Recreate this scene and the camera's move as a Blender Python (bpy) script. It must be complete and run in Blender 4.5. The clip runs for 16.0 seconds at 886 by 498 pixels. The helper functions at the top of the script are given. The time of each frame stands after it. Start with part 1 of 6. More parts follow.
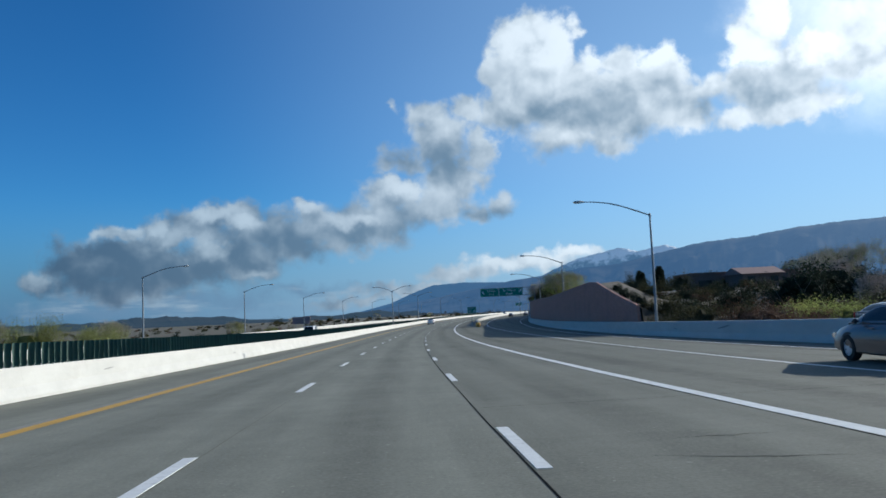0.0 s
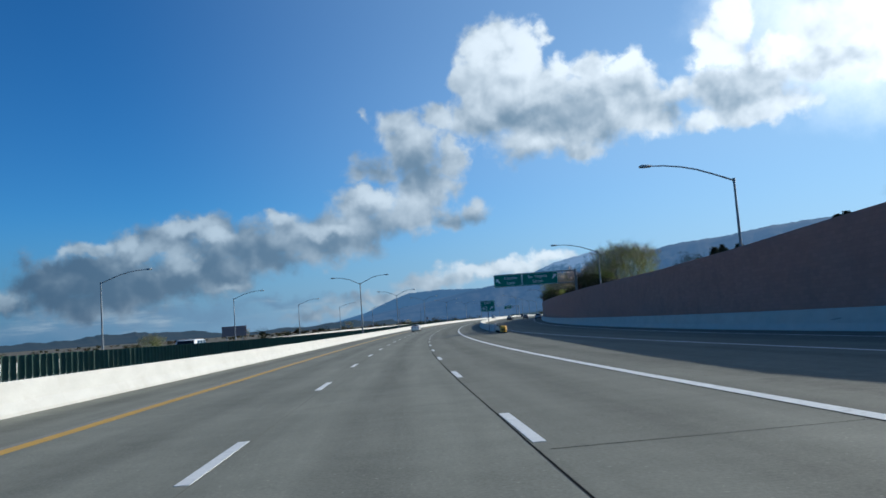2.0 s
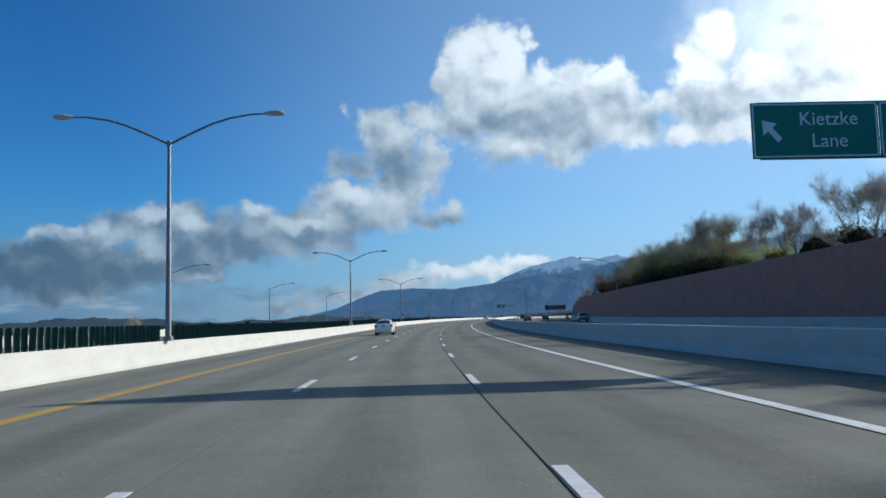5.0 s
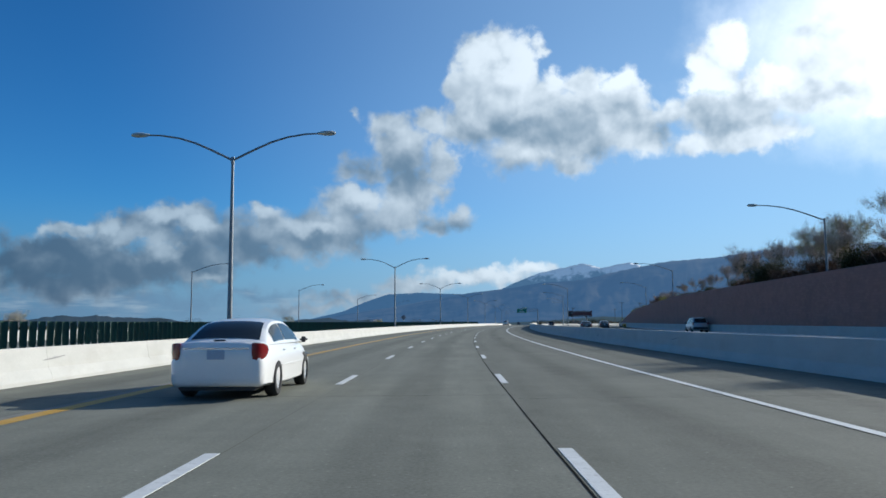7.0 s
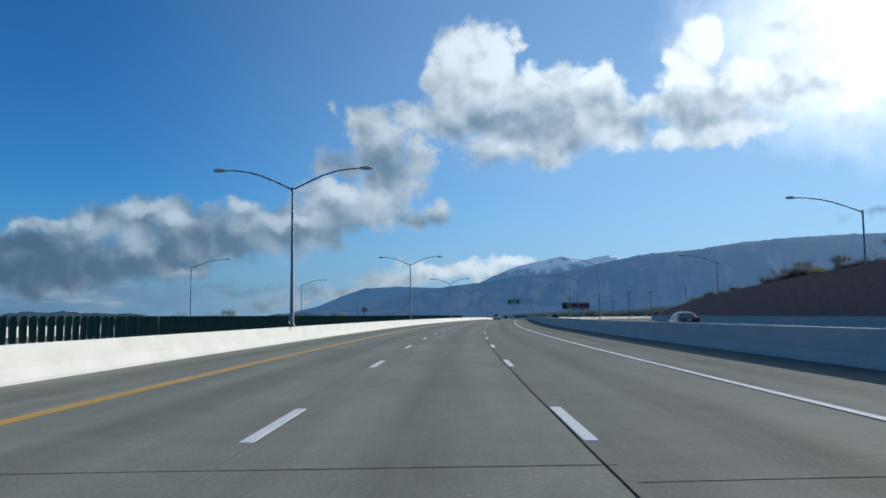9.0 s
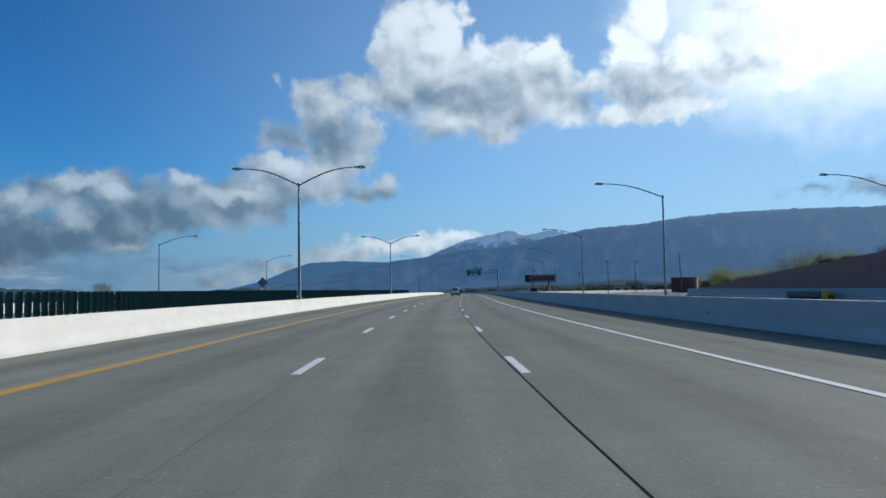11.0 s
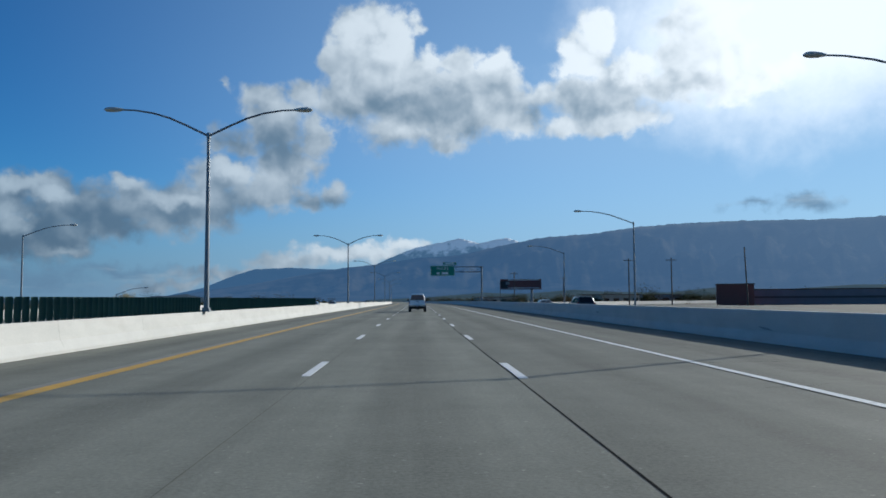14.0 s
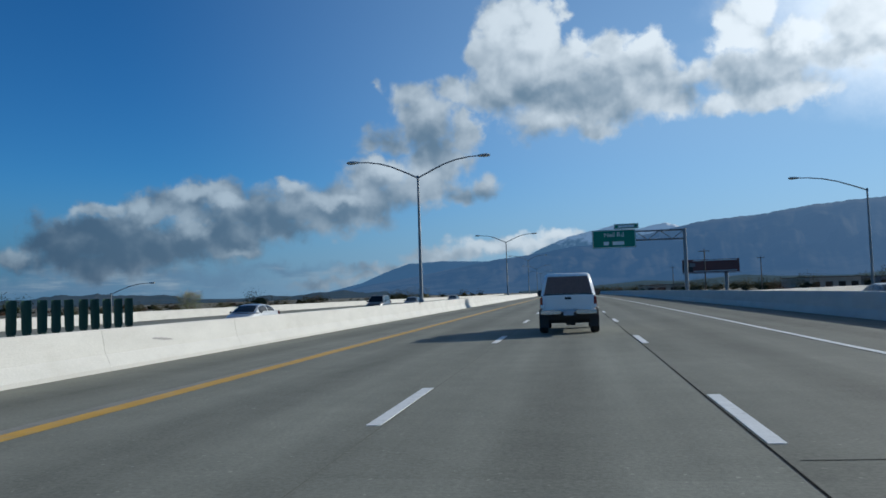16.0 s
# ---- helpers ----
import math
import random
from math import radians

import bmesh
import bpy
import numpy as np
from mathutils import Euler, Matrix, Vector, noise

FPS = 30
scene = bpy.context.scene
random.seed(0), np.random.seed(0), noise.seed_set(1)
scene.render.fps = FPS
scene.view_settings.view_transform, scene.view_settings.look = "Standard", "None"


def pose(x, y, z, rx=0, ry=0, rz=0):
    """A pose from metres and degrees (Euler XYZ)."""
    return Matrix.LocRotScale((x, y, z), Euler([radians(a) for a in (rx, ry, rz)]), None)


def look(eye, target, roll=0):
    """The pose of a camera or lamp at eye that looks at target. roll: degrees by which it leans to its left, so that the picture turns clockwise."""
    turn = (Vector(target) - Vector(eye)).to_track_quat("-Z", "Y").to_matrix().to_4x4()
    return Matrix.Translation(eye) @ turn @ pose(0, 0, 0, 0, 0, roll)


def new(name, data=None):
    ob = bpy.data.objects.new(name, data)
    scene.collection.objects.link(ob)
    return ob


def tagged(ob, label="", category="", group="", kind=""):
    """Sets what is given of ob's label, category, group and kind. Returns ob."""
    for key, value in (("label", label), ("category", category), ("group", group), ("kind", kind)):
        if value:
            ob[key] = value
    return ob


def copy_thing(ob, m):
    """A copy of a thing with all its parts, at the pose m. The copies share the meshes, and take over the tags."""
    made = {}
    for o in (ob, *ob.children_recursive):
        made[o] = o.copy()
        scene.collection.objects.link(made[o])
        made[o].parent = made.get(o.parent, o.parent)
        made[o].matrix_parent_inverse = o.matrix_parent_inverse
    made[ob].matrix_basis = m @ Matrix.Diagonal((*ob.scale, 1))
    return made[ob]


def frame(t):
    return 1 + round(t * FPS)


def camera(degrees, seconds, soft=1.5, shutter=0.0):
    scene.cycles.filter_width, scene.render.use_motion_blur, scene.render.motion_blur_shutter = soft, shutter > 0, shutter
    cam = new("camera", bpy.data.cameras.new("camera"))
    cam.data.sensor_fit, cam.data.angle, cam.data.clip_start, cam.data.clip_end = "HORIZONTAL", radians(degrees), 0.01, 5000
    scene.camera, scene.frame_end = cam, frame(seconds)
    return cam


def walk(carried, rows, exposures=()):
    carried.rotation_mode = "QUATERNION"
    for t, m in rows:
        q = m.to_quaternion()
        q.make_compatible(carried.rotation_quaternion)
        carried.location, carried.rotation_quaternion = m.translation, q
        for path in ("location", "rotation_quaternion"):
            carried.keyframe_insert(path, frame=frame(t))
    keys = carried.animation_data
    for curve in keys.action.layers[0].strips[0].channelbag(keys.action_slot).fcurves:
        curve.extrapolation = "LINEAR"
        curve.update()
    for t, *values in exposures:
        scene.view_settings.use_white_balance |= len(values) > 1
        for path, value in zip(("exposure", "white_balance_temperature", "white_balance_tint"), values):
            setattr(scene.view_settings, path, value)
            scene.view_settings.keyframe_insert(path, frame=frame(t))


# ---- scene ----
cam = camera(58.85, 16.0, soft=1.65)
PATH = [
    (0, pose(0.208, 0.014, 1.321, 94.686, 2.557, 0.411)),
    (0.5, pose(-0.892, 14.742, 1.055, 93.918, 1.953, 1.075)),
    (1, pose(-1.762, 29.540, 0.814, 93.595, 3.234, -2.402)),
    (1.5, pose(-2.507, 44.404, 0.598, 93.225, 3.711, -3.302)),
    (2, pose(-3.087, 59.322, 0.407, 95.165, 4.110, -1.361)),
    (2.5, pose(-3.509, 74.286, 0.243, 93.749, 1.646, -1.221)),
    (3, pose(-3.833, 89.333, 0.104, 95.558, 1.719, -2.505)),
    (3.5, pose(-4.111, 104.376, -0.008, 95.209, 1.339, -2.446)),
    (6, pose(-3.143, 179.212, -0.274, 94.972, 0.999, -4.552)),
    (6.5, pose(-2.520, 194.107, -0.286, 93.685, -0.013, -4.472)),
    (7, pose(-1.801, 208.916, -0.285, 95.475, 0.293, -2.933)),
    (7.5, pose(-1.037, 223.572, -0.271, 96.054, -0.004, -2.585)),
    (8, pose(-0.205, 238.080, -0.244, 94.619, -0.019, -3.995)),
    (8.5, pose(0.862, 252.447, -0.211, 95.245, 0.668, -4.159)),
    (11, pose(8.064, 323.464, -0.016, 93.137, 0.858, -8.356)),
    (11.5, pose(9.890, 337.588, 0.028, 95.895, 2.848, -8.903)),
    (12, pose(11.839, 351.652, 0.073, 98.288, 1.044, -8.202)),
    (12.5, pose(13.928, 365.642, 0.120, 94.358, 2.026, -8.996)),
    (13, pose(15.988, 379.578, 0.164, 90.810, 2.487, -10.464)),
    (13.5, pose(18.092, 393.483, 0.206, 89.984, 1.513, -10.695)),
    (14, pose(20.381, 407.280, 0.244, 93.731, 0.367, -12.104)),
    (14.5, pose(22.696, 420.955, 0.280, 93.824, 0.026, -11.249)),
    (15, pose(25.178, 434.482, 0.313, 92.413, 0.586, -7.742)),
    (15.5, pose(27.758, 447.897, 0.343, 94.324, 1.174, -3.414)),
    (16, pose(30.267, 461.209, 0.370, 93.307, 1.795, -0.865)),
]

walk(cam, PATH, exposures=[(t, v, 5980, 7) for t, v in ((0.0, 0.16), (3.5, 0.16), (8.5, 0.12), (11.0, 0.06), (12.0, 0.08), (13.0, -0.16), (13.5, -0.24), (14.0, -0.08), (15.0, -0.06), (16.0, -0.14))])

# ---------------------------------------------------------------- world, sun
SUN_AZ, SUN_EL = 63.0, 21.3     # degrees clockwise from +y, degrees up


def node(nt, kind, **kw):
    n = nt.nodes.new(kind)
    for k, v in kw.items():
        if k == "op":
            n.operation = v
        elif k == "data":
            n.data_type = v
    return n


def plug(nt, sock, v):
    if isinstance(v, bpy.types.NodeSocket):
        nt.links.new(v, sock)
    elif v is not None:
        sock.default_value = v


def mth(nt, op, a, b=None, c=None, clamp=False):
    n = node(nt, "ShaderNodeMath", op=op)
    n.use_clamp = clamp
    for i, v in enumerate((a, b, c)):
        plug(nt, n.inputs[i], v)
    return n.outputs[0]


def vmth(nt, op, a, b=None, c=None):
    n = node(nt, "ShaderNodeVectorMath", op=op)
    for i, v in enumerate((a, b, c)):
        plug(nt, n.inputs[i], v)
    return n.outputs["Value" if op in ("DOT_PRODUCT", "LENGTH") else "Vector"]


def span(nt, v, a, b, lo=0.0, hi=1.0, smooth=True):
    n = node(nt, "ShaderNodeMapRange")
    n.interpolation_type = "SMOOTHSTEP" if smooth else "LINEAR"
    for i, x in enumerate((v, a, b, lo, hi)):
        plug(nt, n.inputs[i], x)
    return n.outputs[0]


def noise_tex(nt, vec, scale, detail=4.0, rough=0.55, distort=0.0):
    n = node(nt, "ShaderNodeTexNoise")
    plug(nt, n.inputs["Vector"], vec)
    n.inputs["Scale"].default_value = scale
    n.inputs["Detail"].default_value = detail
    n.inputs["Roughness"].default_value = rough
    n.inputs["Distortion"].default_value = distort
    return n.outputs["Fac"], n.outputs["Color"]


def blend(nt, fac, a, b):
    n = node(nt, "ShaderNodeMix", data="RGBA")
    plug(nt, n.inputs[0], fac)
    plug(nt, n.inputs[6], a)
    plug(nt, n.inputs[7], b)
    return n.outputs[2]


# banks of cumulus, their grey bases and their sunlit heads: azimuth, elevation and half sizes in degrees
TOWER_BANK = [(6.6, 18.9, 2.8, 2.18), (8.1, 18, 2, 2.73), (5.2, 16.9, 1.8, 2.37), (6.3, 15.1, 2.5, 1.68), (9.2, 19.4, 1, 1), (4.6, 19.4, 0.9, 0.62),
              (12, 13.8, 6.1, 2.07), (15.1, 14.7, 3.4, 2.43), (16.4, 16.4, 1.5, 1.39), (11.5, 17.3, 1.1, 0.78), (13.7, 17, 1.6, 1.01),
              (9.7, 12.3, 3.7, 1.29), (5.7, 14.4, 3, 1.61), (9.8, 15.8, 3.3, 1.82), (7, 14, 3.1, 1.29), (17.2, 13, 2.6, 1.17), (19.4, 14.8, 1.9, 1),
              (12.4, 11.5, 1.3, 0.88)]
EAST_BANK = [(24, 18.4, 1.4, 1.46), (22.5, 17, 1.9, 1.57), (23.4, 14.3, 3.4, 1.81), (25.3, 15.4, 2, 1.48), (26.5, 16.2, 1.3, 1.02),
             (29.3, 14.9, 3.2, 1), (24.8, 12.7, 3.8, 0.98), (21.6, 12.5, 1.9, 0.69), (30.9, 16.8, 3.3, 1.68), (30.8, 18.7, 2.9, 1.47),
             (33, 14.7, 4.2, 1.25)]
COLUMN_BANK = [(-0.9, 14.4, 1.7, 1.2), (-0, 12.7, 2.4, 2.11), (2.1, 14.6, 1.9, 1.05), (3, 11.9, 1.2, 1.46), (-3.2, 11.2, 2, 1.05),
               (0.9, 10, 2.3, 1.96), (-0.5, 7.8, 3.3, 1.4), (-3.7, 8.7, 2.5, 1.3), (4, 7.5, 1.5, 0.83), (-4.6, 7.1, 3.7, 1.47),
               (-3.6, 15, 0.5, 0.36), (1.9, 7.2, 1.7, 0.74)]
CHAIN_BANK = [(-9.4, 6.7, 3.2, 1.53), (-6.2, 6.3, 3.6, 1.54), (-12.6, 6.2, 3.5, 1.82), (-15.3, 7.4, 2.3, 1.02), (-17.5, 6.7, 2.2, 1.32),
              (-19.8, 6, 2.2, 1.59), (-22.3, 4.7, 3.7, 1.72), (-25.1, 4.1, 2.6, 1.31), (-19.9, 3.8, 6, 1.36), (-15.2, 4.5, 4.1, 1.65),
              (-11, 5.2, 3.9, 1.36), (-23.3, 3.2, 5, 0.89), (-7, 5.3, 3.6, 0.89), (-22.7, 6.2, 1.9, 0.59), (-13.6, 3.4, 2, 0.48),
              (-9.9, 8.1, 0.9, 0.64), (-24.8, 4.5, 2.7, 1.72), (-27.6, 3, 1.1, 0.66), (-21.7, 3, 5.4, 1.3)]
LOW_BANK = [(5.7, 3.4, 3.9, 0.7), (9, 3.9, 2.2, 0.49), (1.3, 2.9, 2.9, 0.66), (-3, 1.9, 3.7, 0.49), (-6.2, 1.2, 3.2, 0.33)]
SHADE_BANK = [(12, 14.1, 4.3, 1.27), (14.4, 13.4, 3, 1.19), (7.9, 13.7, 3.1, 0.72), (10.3, 11.3, 2.9, 0.57), (22.8, 13.9, 1.9, 1.06),
              (24.4, 14.6, 2.2, 0.97), (29.8, 14.8, 2.4, 0.58), (0.3, 11.3, 2.2, 1.54), (3.7, 7.1, 1.9, 0.46), (-23.3, 4.2, 4, 1.18),
              (-17.7, 3.3, 6.8, 0.92), (-12.6, 5.2, 5, 1.11), (-6.8, 6, 3.2, 0.98), (-25.8, 3.9, 2.5, 1.3), (-15.9, 6.1, 1.5, 0.7),
              (-2.6, 6.1, 2.5, 0.9), (19.2, 13.7, 1.5, 0.85), (-3, 11.2, 1.7, 0.73), (-24.8, 3.9, 3.1, 1.12), (-21, 2.8, 5.8, 0.69)]
LIGHT_BANK = [(5.8, 19.3, 1.4, 1.01), (-24, 6.2, 1.1, 0.33), (-22.1, 6.5, 0.8, 0.52), (-20.3, 6.7, 0.8, 0.99), (-18.8, 5.8, 1.5, 0.84),
              (-16.7, 5.5, 1.3, 0.93), (-16.2, 7.7, 1.8, 0.54), (-14.5, 7.2, 1.1, 0.39), (-9.9, 8.1, 0.9, 0.56), (-6.5, 7, 1.8, 0.48),
              (-13.6, 3.4, 1.7, 0.35), (-3, 9.2, 1.6, 0.57), (8.7, 18.8, 1.5, 1.79), (16.1, 17.2, 1.6, 0.77), (24.1, 18.7, 1.5, 1.46),
              (22.2, 16.7, 1.7, 1.12), (26.5, 16.4, 1.3, 0.95), (11.5, 17.5, 1.2, 0.7), (5.7, 3.6, 3.5, 0.53), (9, 4, 2, 0.41), (-27.6, 3.2, 1, 0.51)]
VEIL_BANK = [(-19.8, 1.8, 9.1, 1.22), (-24.5, 1.2, 4.5, 0.8), (-10.9, 2.2, 4.7, 0.64), (-3.8, 1.8, 4.9, 0.57), (33.8, 6.3, 2.4, 0.52),
             (37.4, 6.4, 1.9, 0.72)]
GLARE_BANK = [(54, 24.5, 27, 13.5), (36.5, 18.2, 14.5, 8)]


def cloud_group():
    """How deep in cloud a direction lies, and how much of it is base, head, veil or glare."""
    g = bpy.data.node_groups.new("cloud_field", "ShaderNodeTree")
    g.interface.new_socket("Vector", in_out="INPUT", socket_type="NodeSocketVector")
    for o in ("Heap", "Base", "Head", "Veil", "Glare"):
        g.interface.new_socket(o, in_out="OUTPUT", socket_type="NodeSocketFloat")
    gi, go = node(g, "NodeGroupInput"), node(g, "NodeGroupOutput")
    d = gi.outputs[0]
    sep = node(g, "ShaderNodeSeparateXYZ")
    g.links.new(d, sep.inputs[0])
    u = mth(g, "MULTIPLY", mth(g, "ARCTAN2", sep.outputs[0], sep.outputs[1]), 57.2958)
    v = mth(g, "MULTIPLY", mth(g, "ARCSINE", sep.outputs[2]), 57.2958)
    _, w1 = noise_tex(g, d, 26.0, 4.0, 0.55)
    comb = node(g, "ShaderNodeCombineXYZ")
    g.links.new(u, comb.inputs[0])
    g.links.new(v, comb.inputs[1])
    warp = vmth(g, "MULTIPLY_ADD", w1, (3.4, 2.6, 0.0), comb.outputs[0])
    warp = vmth(g, "ADD", warp, (-1.7, -1.3, 0.0))

    def bank(rows, soft=0.2):
        f = None
        for cu, cv, ru, rv in rows:
            q = vmth(g, "MULTIPLY_ADD", warp, (1 / ru, 1 / rv, 0.0), (-cu / ru, -cv / rv, 0.0))
            q = mth(g, "SUBTRACT", 1.0, vmth(g, "LENGTH", q))
            q = mth(g, "MULTIPLY", q, min(1.2, 0.30 + 0.36 * rv))
            f = q if f is None else mth(g, "SMOOTH_MAX", f, q, soft)
        return f

    heaps = [bank(r) for r in (TOWER_BANK, EAST_BANK, COLUMN_BANK, CHAIN_BANK, LOW_BANK)]
    heap = heaps[0]
    for h in heaps[1:]:
        heap = mth(g, "SMOOTH_MAX", heap, h, 0.15)
    for i, s in enumerate((heap, bank(SHADE_BANK), bank(LIGHT_BANK, 0.1), bank(VEIL_BANK), bank(GLARE_BANK))):
        g.links.new(s, go.inputs[i])
    return g


def make_world():
    w = bpy.data.worlds.new("sky")
    scene.world = w
    w.use_nodes = True
    nt = w.node_tree
    nt.nodes.clear()
    sky = node(nt, "ShaderNodeTexSky")
    sky.sky_type = "NISHITA"
    sky.sun_disc = False
    sky.sun_elevation, sky.sun_rotation = radians(SUN_EL), radians(SUN_AZ)
    sky.altitude, sky.air_density, sky.dust_density, sky.ozone_density = 1350.0, 1.0, 0.5, 3.0
    # the deep azure that this camera makes of a clear sky
    hs = node(nt, "ShaderNodeHueSaturation")
    hs.inputs["Saturation"].default_value = 1.15
    nt.links.new(sky.outputs[0], hs.inputs["Color"])
    tint = vmth(nt, "MULTIPLY", hs.outputs[0], (0.47, 0.94, 1.22))
    back = node(nt, "ShaderNodeBackground")
    nt.links.new(tint, back.inputs[0])
    back.inputs[1].default_value = 0.083
    tc = node(nt, "ShaderNodeTexCoord")
    d = tc.outputs["Generated"]
    grp = node(nt, "ShaderNodeGroup")
    grp.node_tree = cloud_group()
    nt.links.new(d, grp.inputs[0])
    here, base, head, veil_f, glare_f = grp.outputs

    def shifted(x, z):
        return vmth(nt, "NORMALIZE", vmth(nt, "ADD", d, (x, 0.0, z)))

    # brighter all round nearer the sun
    sund = (math.sin(radians(SUN_AZ)) * math.cos(radians(SUN_EL)), math.cos(radians(SUN_AZ)) * math.cos(radians(SUN_EL)), math.sin(radians(SUN_EL)))
    cosang = vmth(nt, "DOT_PRODUCT", d, sund)
    near = span(nt, cosang, 0.0, 0.95, smooth=False)
    curl, _ = noise_tex(nt, d, 34.0, 8.0, 0.56, 0.25)
    relief, _ = noise_tex(nt, d, 24.0, 3.0, 0.48, 0.2)
    relief_sun, _ = noise_tex(nt, shifted(0.008, 0.014), 24.0, 3.0, 0.48, 0.2)
    bump = mth(nt, "SUBTRACT", relief, relief_sun)
    # sunlit heads are crisp, grey bases fray into the air
    tone = mth(nt, "MULTIPLY_ADD", span(nt, head, -0.40, 0.45), 0.58, span(nt, near, 0.10, 0.80, 0.20, 0.60))
    tone = mth(nt, "ADD", tone, span(nt, near, 0.86, 0.96, 0.0, 0.6))
    tone = mth(nt, "MULTIPLY_ADD", span(nt, base, -0.65, 0.50), span(nt, near, 0.15, 0.55, -0.34, -0.40), tone)
    body = mth(nt, "MULTIPLY_ADD", mth(nt, "SUBTRACT", curl, 0.5), 1.15, mth(nt, "ADD", here, 0.13))
    heap = span(nt, body, -0.12, span(nt, tone, 0.15, 0.85, 0.54, 0.34))
    lit = mth(nt, "MULTIPLY_ADD", bump, 1.25, tone)
    lit = mth(nt, "MULTIPLY_ADD", mth(nt, "SUBTRACT", curl, 0.5), 0.26, lit)
    lit = span(nt, lit, -0.28, 1.12)
    shade = blend(nt, near, (0.066, 0.118, 0.188, 1), (0.27, 0.39, 0.50, 1))
    white = blend(nt, mth(nt, "POWER", near, 1.6), (0.44, 0.54, 0.62, 1), (1.36, 1.38, 1.38, 1))
    colour = blend(nt, lit, shade, white)
    cl, veil, glare, haze = [node(nt, "ShaderNodeBackground") for _ in range(4)]
    nt.links.new(colour, cl.inputs[0])
    bands, _ = noise_tex(nt, vmth(nt, "MULTIPLY", d, (4.0, 4.0, 30.0)), 2.2, 5.0, 0.6)
    nt.links.new(blend(nt, span(nt, bands, 0.45, 0.68), (0.16, 0.27, 0.40, 1), (0.38, 0.47, 0.55, 1)), veil.inputs[0])
    glare.inputs[0].default_value = (1.28, 1.34, 1.40, 1)
    haze.inputs[0].default_value = (0.54, 0.75, 0.93, 1)
    last = back.outputs[0]
    streak, _ = noise_tex(nt, d, 9.0, 5.0, 0.6)
    ha = mth(nt, "MULTIPLY", span(nt, cosang, 0.16, 0.98), 0.68)
    ga = mth(nt, "MULTIPLY", span(nt, mth(nt, "MULTIPLY_ADD", mth(nt, "SUBTRACT", streak, 0.5), 0.8, glare_f), -0.30, 0.75), 0.92)
    va = mth(nt, "MULTIPLY", span(nt, mth(nt, "MULTIPLY_ADD", mth(nt, "SUBTRACT", curl, 0.5), 1.2, veil_f), -0.15, 0.6), 0.75)
    low = node(nt, "ShaderNodeBackground")
    nt.links.new(blend(nt, near, (0.095, 0.195, 0.345, 1), (0.52, 0.73, 0.93, 1)), low.inputs[0])
    sepd = node(nt, "ShaderNodeSeparateXYZ")
    nt.links.new(d, sepd.inputs[0])
    la = mth(nt, "MULTIPLY", span(nt, sepd.outputs[2], 0.16, 0.0), 0.9)
    for shader in (haze, low, glare, veil, cl):
        shader.inputs[1].default_value = 0.85
    ha = mth(nt, "MULTIPLY", ha, span(nt, sepd.outputs[2], 0.40, 0.18, 0.70, 1.0))
    heap = mth(nt, "MULTIPLY", heap, span(nt, near, 0.3, 0.7, 0.92, 0.97))
    for amount, shader in ((ha, haze), (la, low), (va, veil), (ga, glare), (heap, cl)):
        mx = node(nt, "ShaderNodeMixShader")
        plug(nt, mx.inputs[0], amount)
        nt.links.new(last, mx.inputs[1])
        nt.links.new(shader.outputs[0], mx.inputs[2])
        last = mx.outputs[0]
    out = node(nt, "ShaderNodeOutputWorld")
    nt.links.new(last, out.inputs[0])


make_world()
sun_data = bpy.data.lights.new("sun", "SUN")
sun_data.energy, sun_data.angle, sun_data.color = 5.0, radians(0.7), (1.0, 0.93, 0.82)
sun = new("sun", sun_data)
sun.matrix_world = look((0, 0, 0), (-math.sin(radians(SUN_AZ)) * math.cos(radians(SUN_EL)),
                                    -math.cos(radians(SUN_AZ)) * math.cos(radians(SUN_EL)), -math.sin(radians(SUN_EL))))

# ---------------------------------------------------------------- materials


